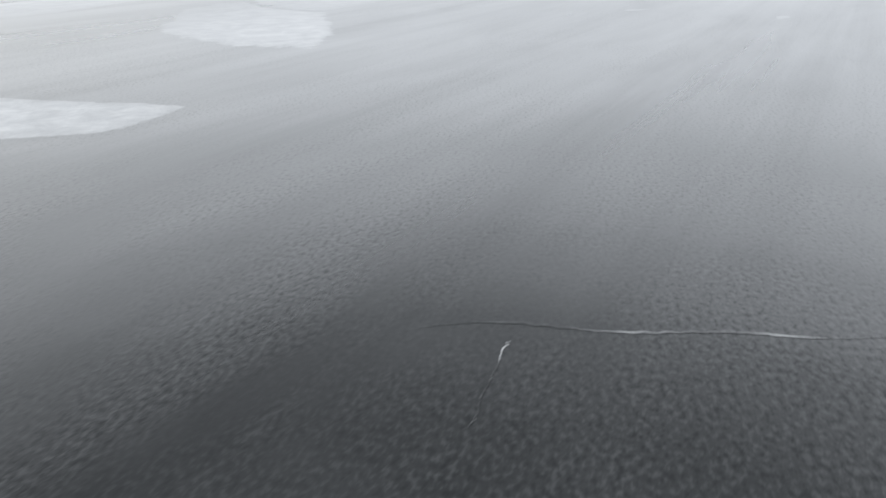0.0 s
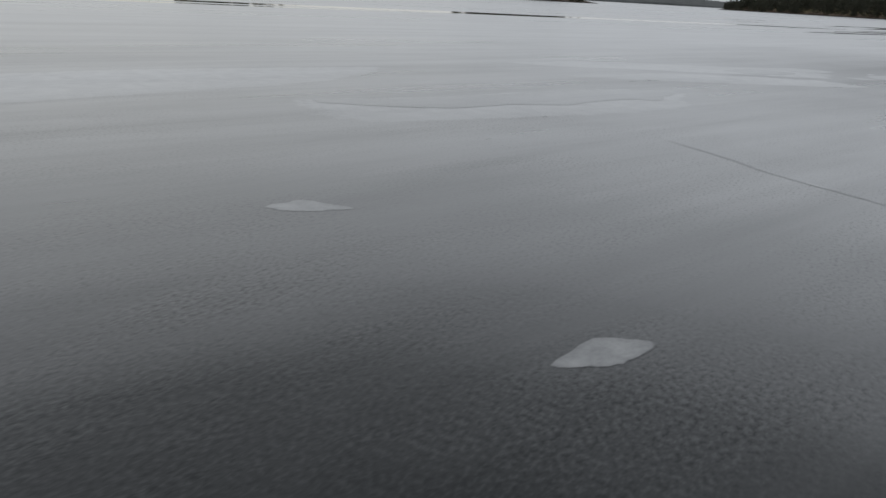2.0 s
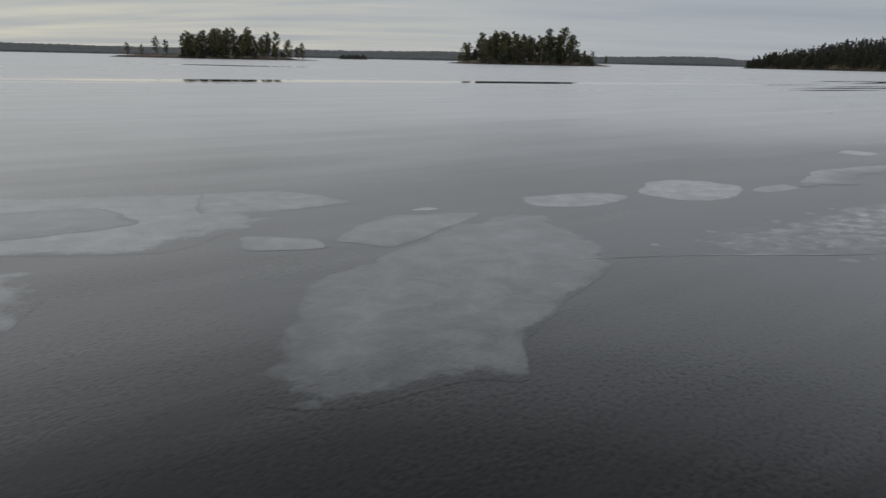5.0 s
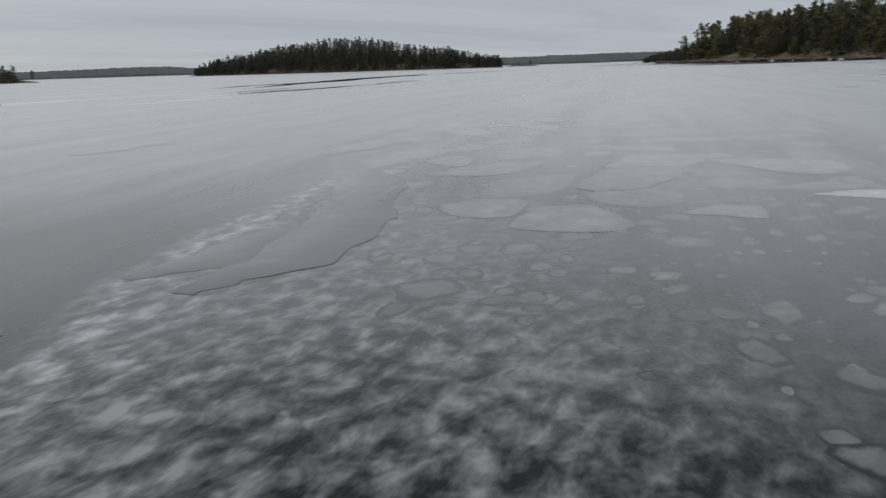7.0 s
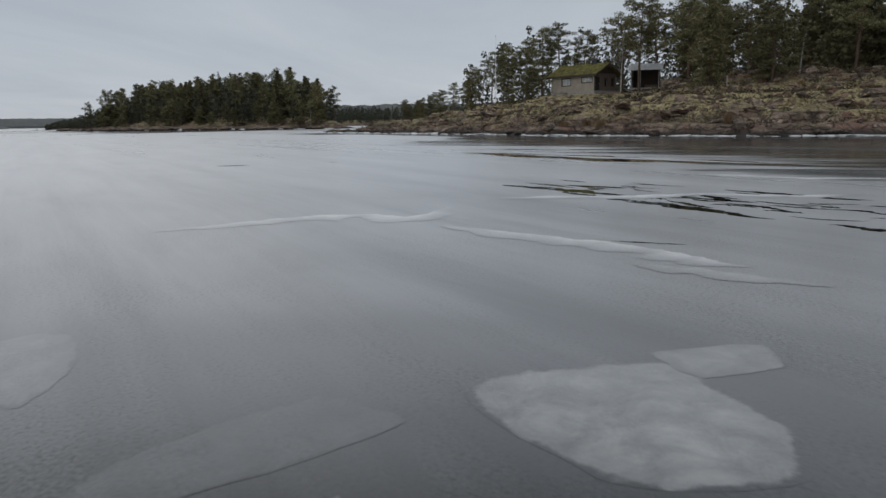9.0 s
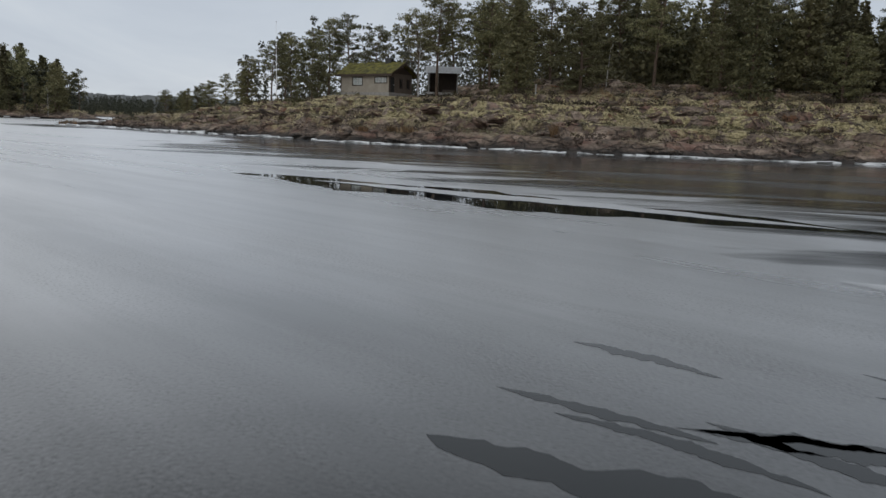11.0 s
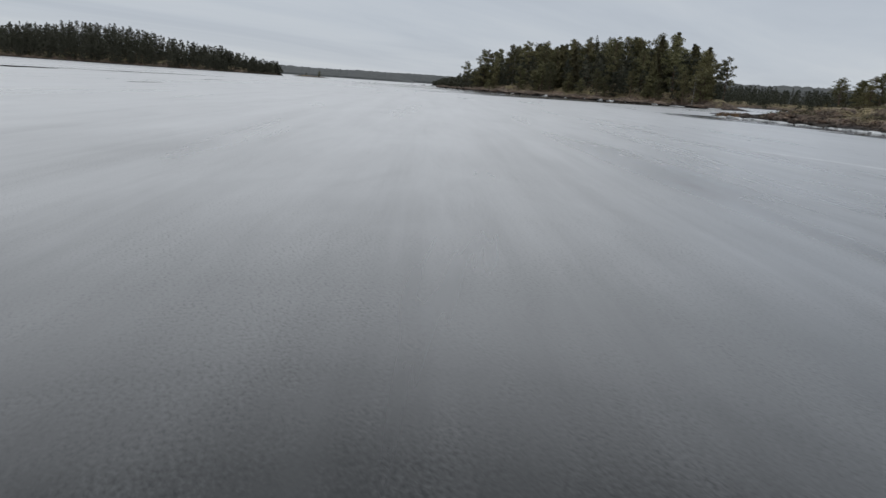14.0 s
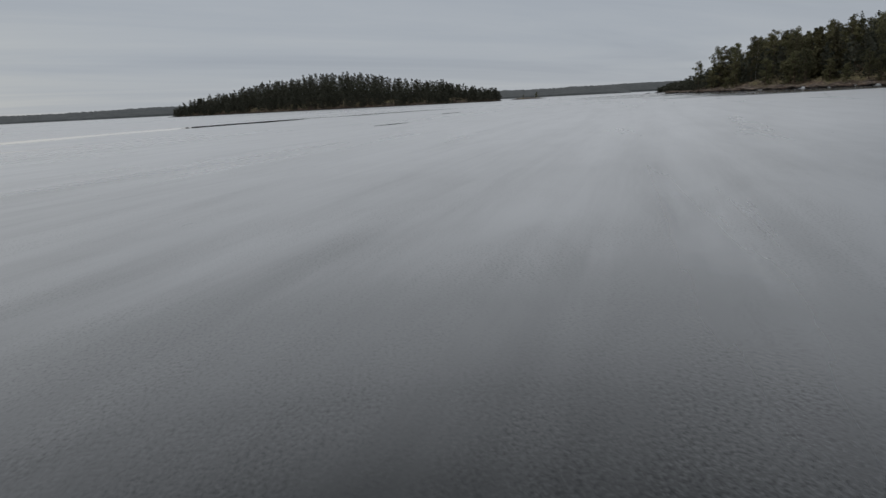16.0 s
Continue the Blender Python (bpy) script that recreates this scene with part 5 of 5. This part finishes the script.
# ------------------------------------------------------------ ice foot and boulders along the shore
def lump(name, sx, sy, sz, seed, material, rough=0.3, flat=False):
    bm = bmesh.new()
    bmesh.ops.create_icosphere(bm, subdivisions=3, radius=1)
    for v in bm.verts:
        n = noise.fractal(v.co * 1.3 + Vector((seed * 3.7, seed, 0)), 0.9, 2.0, 4)
        v.co *= 1 + rough * n
        v.co = Vector((v.co.x * sx, v.co.y * sy, v.co.z * sz))
        if flat and v.co.z > 0.55 * sz:
            v.co.z = 0.55 * sz + 0.2 * (v.co.z - 0.55 * sz)
    me = bpy.data.meshes.new(name)
    bm.to_mesh(me)
    bm.free()
    me.materials.append(material)
    return me


ice_meshes = [lump("shore_ice", 1.3, 0.5, 0.34, s, SHOREICE, 0.45, True) for s in range(1, 6)]
rock_meshes = [lump("boulder", 0.9, 0.7, 0.55, s, ROCK, 0.4) for s in range(11, 16)]


def along(land, i0, i1, step, off):
    pts = land.poly
    for a, b in zip(pts[i0:i1], pts[i0 + 1:i1 + 1]):
        ln = math.hypot(b[0] - a[0], b[1] - a[1])
        for k in range(int(ln / step)):
            f = (k + rnd.random()) * step / ln
            x, y = a[0] + (b[0] - a[0]) * f, a[1] + (b[1] - a[1]) * f
            nx, ny = (b[1] - a[1]) / ln, -(b[0] - a[0]) / ln
            # walk to where the ground meets the ice
            for s in range(-12, 13):
                if land.edge(x + nx * s * 0.4, y + ny * s * 0.4) < 0:
                    break
            yield x + nx * (s * 0.4 + off), y + ny * (s * 0.4 + off), math.degrees(math.atan2(b[1] - a[1], b[0] - a[0]))


def ice_foot(land, i0, i1, step, big, group):
    for x, y, turn in along(land, i0, i1, step, 0.1):
        if noise.noise((x * 0.16, y * 0.16, 4)) < -0.42 or rnd.random() < 0.15:
            continue
        ob = new("shore_ice", rnd.choice(ice_meshes))
        s = big * min(1.7, max(0.25, rnd.lognormvariate(-0.45, 0.5)))
        ob.matrix_world = Matrix.LocRotScale((x + rnd.gauss(0, 0.25), y + rnd.gauss(0, 0.25), 0.0), Euler((rnd.gauss(0, 0.06), rnd.gauss(0, 0.06), radians(turn + rnd.gauss(0, 16)))), (s, s * rnd.uniform(0.6, 1.5), s ** 0.5 * rnd.uniform(0.25, 0.8)))
        tagged(ob, "white ledge of shore ice frozen to the rock", "shore ice", group)


ice_foot(MAIN, 0, 11, 0.6, 0.78, "shore ice along the rocks")
ice_foot(ISLE3, 0, 5, 2.6, 2.6, "shore ice along the island")
for x, y, turn in along(ISLE3, 0, 4, 5.0, -1.6):
    ob = new("boulder", rnd.choice(rock_meshes))
    s = rnd.uniform(1.2, 2.8)
    ob.matrix_world = Matrix.LocRotScale((x, y, 0.2), Euler((0, 0, rnd.random() * 6.28)), (s * 1.5, s, s * 0.7))
    tagged(ob, "grey boulder at the island's waterline", "boulder", "boulders along the island")
for x, y, turn in along(MAIN, 0, 11, 3.2, -0.9):
    ob = new("boulder", rnd.choice(rock_meshes))
    s = rnd.uniform(0.5, 1.3)
    ob.matrix_world = Matrix.LocRotScale((x, y, 0.12), Euler((0, 0, rnd.random() * 6.28)), (s, s, s * 0.8))
    tagged(ob, "grey granite boulder at the waterline", "boulder", "boulders along the shore")


blocks = 0
for _ in range(2500):
    x, y = rnd.uniform(86, 150), rnd.uniform(-60, 44)
    if not 1.5 < MAIN.edge(x, y) < 20 or noise.noise((x * 0.2, y * 0.2, 14)) < 0.05 or math.hypot(x - 141.5, y - 5) < 8:
        continue
    ob = new("boulder", rnd.choice(rock_meshes))
    s = min(1.5, rnd.lognormvariate(-0.5, 0.45))
    ob.matrix_world = Matrix.LocRotScale((x, y, MAIN.height(x, y) + 0.05 * s), Euler((rnd.gauss(0, 0.2), rnd.gauss(0, 0.2), rnd.random() * 6.28)), (s * 1.3, s, s * 0.7))
    tagged(ob, "grey granite block on the rocky slope", "boulder", "granite blocks on the slope")
    blocks += 1
    if blocks == 150:
        break


# ------------------------------------------------------------ cottage, shed and poles
def rough_slab(x0, x1, lo, hi, thick, material, name, seed):
    """A sod roof plane from the eave (y, z) to the ridge, with an uneven top."""
    nx, ny = 28, 12
    vs, fs = [], []
    for j in range(ny + 1):
        for i in range(nx + 1):
            f = j / ny
            x = x0 + (x1 - x0) * i / nx
            y, z = lo[0] + (hi[0] - lo[0]) * f, lo[1] + (hi[1] - lo[1]) * f
            vs.append((x, y, z + 0.10 * noise.fractal((x * 0.9, y * 0.9, seed), 0.9, 2.0, 4)))
    n = len(vs)
    vs += [(v[0], v[1], v[2] - thick) for v in vs]
    for j in range(ny):
        for i in range(nx):
            a = j * (nx + 1) + i
            q = (a, a + 1, a + nx + 2, a + nx + 1)
            fs += [q, tuple(k + n for k in reversed(q))]
    rim = [i for i in range(nx + 1)] + [(j + 1) * (nx + 1) - 1 for j in range(1, ny + 1)] + [ny * (nx + 1) + i for i in range(nx - 1, -1, -1)] + [j * (nx + 1) for j in range(ny - 1, 0, -1)]
    for a, b in zip(rim, rim[1:] + rim[:1]):
        fs.append((a, a + n, b + n, b))
    return mesh(name, vs, fs, material)


def window(parent, x, z, w, h, panes, y=0.0, side=False):
    """A window in the front wall (along x) or in the gable wall (along y)."""
    m = Matrix.Identity(4) if not side else Matrix.Translation((y, 0, 0)) @ Matrix.Rotation(radians(90), 4, "Z")
    e = new("window")
    e.parent = parent
    e.matrix_local = m @ Matrix.Translation((x, 0 if not side else 0, z))
    t = 0.09
    for a in (box(-t, -0.05, -t, w + t, 0.02, 0, DARKWOOD, "casing"), box(-t, -0.05, h, w + t, 0.02, h + t, DARKWOOD, "casing"),
              box(-t, -0.05, 0, 0, 0.02, h, DARKWOOD, "casing"), box(w, -0.05, 0, w + t, 0.02, h, DARKWOOD, "casing")):
        o = new("casing", a)
        o.parent = e
    for i in range(panes):
        a, b = w * i / panes, w * (i + 1) / panes
        o = new("pane", box(a + 0.03, 0.012, 0.03, b - 0.03, 0.018, h - 0.03, GLASS, "pane"))
        o.parent = e
        o.visible_shadow = False
        # front panes: white curtain; gable panes: black panel standing in for the unlit room
        o = new("curtain", box(a + 0.03, 0.05, 0.03, b - 0.03, 0.06, h - 0.03, CURTAIN if not side else STEEL, "curtain"))
        o.parent = e
        if i:
            o = new("mullion", box(a - 0.035, -0.03, 0, a + 0.035, 0.03, h, WHITEPAINT if not side else DARKWOOD, "mullion"))
            o.parent = e
    return e


def wall_with(holes, x0, x1, z0, z1, thick, material, name):
    """A wall along x with rectangular openings through it; holes are (x0, x1, z0, z1)."""
    xs = sorted({x0, x1, *[h[0] for h in holes], *[h[1] for h in holes]})
    zs = sorted({z0, z1, *[h[2] for h in holes], *[h[3] for h in holes]})
    bm = bmesh.new()
    for a, b in zip(xs, xs[1:]):
        for c, d in zip(zs, zs[1:]):
            if any(h[0] <= a and b <= h[1] and h[2] <= c and d <= h[3] for h in holes):
                continue
            r = bmesh.ops.create_cube(bm, size=1)
            for v in r["verts"]:
                v.co = Vector((a + (v.co.x + 0.5) * (b - a), (v.co.y + 0.5) * thick, c + (v.co.z + 0.5) * (d - c)))
    bmesh.ops.remove_doubles(bm, verts=bm.verts[:], dist=0.001)
    inner = [f for f in bm.faces if any(g is not f and (f.calc_center_median() - g.calc_center_median()).length < 0.002 for e in f.edges for g in e.link_faces)]
    bmesh.ops.delete(bm, geom=list(set(inner)), context="FACES_ONLY")
    me = bpy.data.meshes.new(name)
    bm.to_mesh(me)
    bm.free()
    me.materials.append(material)
    return me


def cottage():
    L, Dp, H, R = 8.6, 4.8, 2.60, 4.05
    ob = thing("cottage", pose(146.2, 10.75, 6.25, 0, 0, -134.6) @ Matrix.Scale(1.12, 4), "small beige cottage with mossy sod roof on the rock", "cottage")
    part("foundation", box(-0.05, -0.05, -1.2, L + 0.05, Dp + 0.05, 0.12, GREYWOOD, "foundation"), ob, "grey concrete foundation")
    w1, w2 = (2.15, 3.9, 1.05, 2.05), (6.15, 8.15, 1.35, 2.05)
    part("wall", wall_with([w1, w2], 0, L, 0.12, H, 0.16, RENDERWALL, "wall"), ob, "beige front wall")
    g = wall_with([(0.25, 1.15, 0.12, 2.1), (2.2, 2.65, 0.8, 1.9), (3.7, 4.15, 0.8, 1.9)], 0.16, Dp, 0.12, H, 0.16, BROWNWOOD, "wall")
    o = part("wall", g, ob, "brown boarded gable wall")
    o.matrix_local = Matrix.Translation((L, 0, 0)) @ Matrix.Rotation(radians(90), 4, "Z")
    part("wall", box(0, Dp - 0.16, 0.12, L - 0.16, Dp, H, RENDERWALL, "wall"), ob)
    part("wall", box(0, 0.16, 0.12, 0.16, Dp - 0.16, H, BROWNWOOD, "wall"), ob)
    for gx in (0.02, L - 0.14):
        vs = [(gx, 0, H), (gx, Dp, H), (gx, Dp / 2, R - 0.25), (gx + 0.12, 0, H), (gx + 0.12, Dp, H), (gx + 0.12, Dp / 2, R - 0.25)]
        part("gable", mesh("gable", vs, [(0, 2, 1), (3, 4, 5), (0, 3, 5, 2), (1, 2, 5, 4), (0, 1, 4, 3)], DARKWOOD), ob, "dark boarded gable")
    sl = (R - H) / (Dp / 2)
    for name, y0 in (("roof", -0.45), ("roof", Dp + 0.45)):
        z0 = R + 0.16 - sl * (Dp / 2 + 0.45)
        roof = part(name, rough_slab(-0.7, L + 0.75, (y0, z0), (Dp / 2, R + 0.16), 0.18, SOD, name, y0), ob, "yellow-green moss and sod")
        edge = 0.06 if y0 < 0 else -0.06
        part("eave_board", box(-0.72, min(y0 - edge, y0), z0 - 0.30, L + 0.77, max(y0 - edge, y0), z0 - 0.02, DARKWOOD, "eave_board"), roof)
        for gx in (-0.76, L + 0.77):
            vs = [(gx, y0, z0 - 0.30), (gx, Dp / 2, R - 0.16), (gx, Dp / 2, R + 0.10), (gx, y0, z0 - 0.04)]
            vs += [(v[0] + 0.05, v[1], v[2]) for v in vs]
            part("verge_board", mesh("verge_board", vs, [(0, 1, 2, 3), (7, 6, 5, 4), (0, 4, 5, 1), (1, 5, 6, 2), (2, 6, 7, 3), (3, 7, 4, 0)], DARKWOOD), roof)
    ch = part("chimney", box(6.1, Dp / 2 - 0.35, R - 0.5, 7.1, Dp / 2 + 0.35, R + 0.65, STEEL, "chimney", 0.02), ob, "dark brick chimney")
    for px in (6.35, 6.85):
        vs, fs = tube([(px, Dp / 2, R + 0.6), (px, Dp / 2, R + 1.0)], [0.13, 0.11], 10)
        part("chimney_pot", mesh("chimney_pot", vs, fs, STEEL), ch)
    window(ob, w1[0], w1[2], w1[1] - w1[0], w1[3] - w1[2], 2)
    window(ob, w2[0], w2[2], w2[1] - w2[0], w2[3] - w2[2], 3)
    window(ob, 2.2, 0.8, 0.45, 1.1, 1, L, True)
    window(ob, 3.7, 0.8, 0.45, 1.1, 1, L, True)
    dr = part("door", box(L - 0.13, 0.27, 0.14, L - 0.07, 1.13, 2.08, STEEL, "door"), ob, "dark door in the gable wall")
    part("handle", box(L - 0.07, 1.0, 1.05, L - 0.03, 1.05, 1.17, SHEETMETAL, "handle"), dr)
    part("corner_board", box(L - 0.02, -0.05, 0.12, L + 0.05, 0.10, H, DARKWOOD, "corner_board"), ob)
    part("corner_board", box(-0.05, -0.05, 0.12, 0.05, -0.003, H, DARKWOOD, "corner_board"), ob)


def shed():
    W, Dp = 4.0, 3.2
    ob = thing("open_shed", pose(140.2, -1.9, 6.7, 0, 0, -100) @ Matrix.Scale(1.12, 4), "dark open shed with pale sheet-metal roof", "shed")
    for x in (0.1, 1.35, W - 0.1):
        part("post", box(x - 0.06, 0.0, -0.3, x + 0.06, 0.12, 2.6, GREYWOOD, "post"), ob)
    for x in (0.1, W - 0.1):
        part("post", box(x - 0.06, Dp - 0.12, -0.3, x + 0.06, Dp, 3.0, GREYWOOD, "post"), ob)
    part("back_wall", box(0, Dp, -0.2, W, Dp + 0.08, 3.0, DARKWOOD, "back_wall"), ob)
    part("side_wall", box(-0.02, 0.12, -0.2, 0.04, Dp, 2.7, DARKWOOD, "side_wall"), ob)
    part("side_wall", box(W - 0.04, 0.12, -0.2, W + 0.02, Dp, 2.7, DARKWOOD, "side_wall"), ob)
    part("floor", box(-0.1, -0.4, -0.3, W + 0.1, Dp, 0.0, GREYWOOD, "floor"), ob)
    vs, fs = [], []
    n = 48
    for i in range(n + 1):
        x = -0.4 + (W + 0.8) * i / n
        w = 0.02 * math.sin(i * math.pi / 2)
        for y, z in ((-0.6, 2.35), (Dp + 0.3, 3.5)):
            vs += [(x, y, z + w + 0.12), (x, y, z + w + 0.10)]
    for i in range(n):
        a = 4 * i
        fs += [(a, a + 4, a + 6, a + 2), (a + 1, a + 3, a + 7, a + 5), (a, a + 1, a + 5, a + 4), (a + 2, a + 6, a + 7, a + 3)]
    part("roof", mesh("roof", vs, fs, SHEETMETAL), ob, "pale corrugated sheet metal")
    part("beam", box(-0.3, -0.02, 2.45, W + 0.3, 0.10, 2.61, DARKWOOD, "beam"), ob)
    part("bench", box(1.9, 2.2, 0.0, 3.6, 2.7, 0.5, BROWNWOOD, "bench"), ob)


cottage()
shed()


def flagpole():
    x, y = 141.0, 20.1
    ob = thing("flagpole", pose(x, y, MAIN.height(x, y), 0, 0, 0), "tall thin white flagpole on the rock", "flagpole")
    vs, fs = tube([(0, 0, -0.3), (0, 0, 3.2), (0.02, 0, 7.6), (0.05, 0, 11.3)], [0.055, 0.05, 0.036, 0.022], 10)
    part("pole", mesh("pole", vs, fs, WHITEPAINT, True), ob)
    part("knob", lump("knob", 0.08, 0.08, 0.08, 3, SHEETMETAL, 0.0), ob).location = (0.05, 0, 11.34)
    part("foot", box(-0.16, -0.16, -0.3, 0.16, 0.16, 0.25, GREYWOOD, "foot", 0.02), ob)


def old_post():
    x, y = POLE
    ob = thing("wooden_pole", pose(x, y, MAIN.height(x, y), 0, 0, 0), "leaning pale wooden pole before the trees", "pole")
    vs, fs = tube([(0, 0, -0.4), (0.05, -0.12, 2.2), (0.1, -0.30, 4.3), (0.05, -0.55, 5.0)], [0.075, 0.065, 0.05, 0.03], 8)
    part("shaft", mesh("shaft", vs, fs, GREYWOOD, True), ob)
    part("bracket", box(-0.04, -0.45, 4.3, 0.14, -0.2, 4.38, STEEL, "bracket"), ob)


flagpole()
old_post()
for x, y in ((114, -11),):
    ob = thing("marker_post", pose(x, y, MAIN.height(x, y)), "short pale wooden marker post on the rock", "post")
    part("shaft", box(-0.07, -0.07, -0.2, 0.07, 0.07, 1.1, GREYWOOD, "shaft", 0.01), ob)
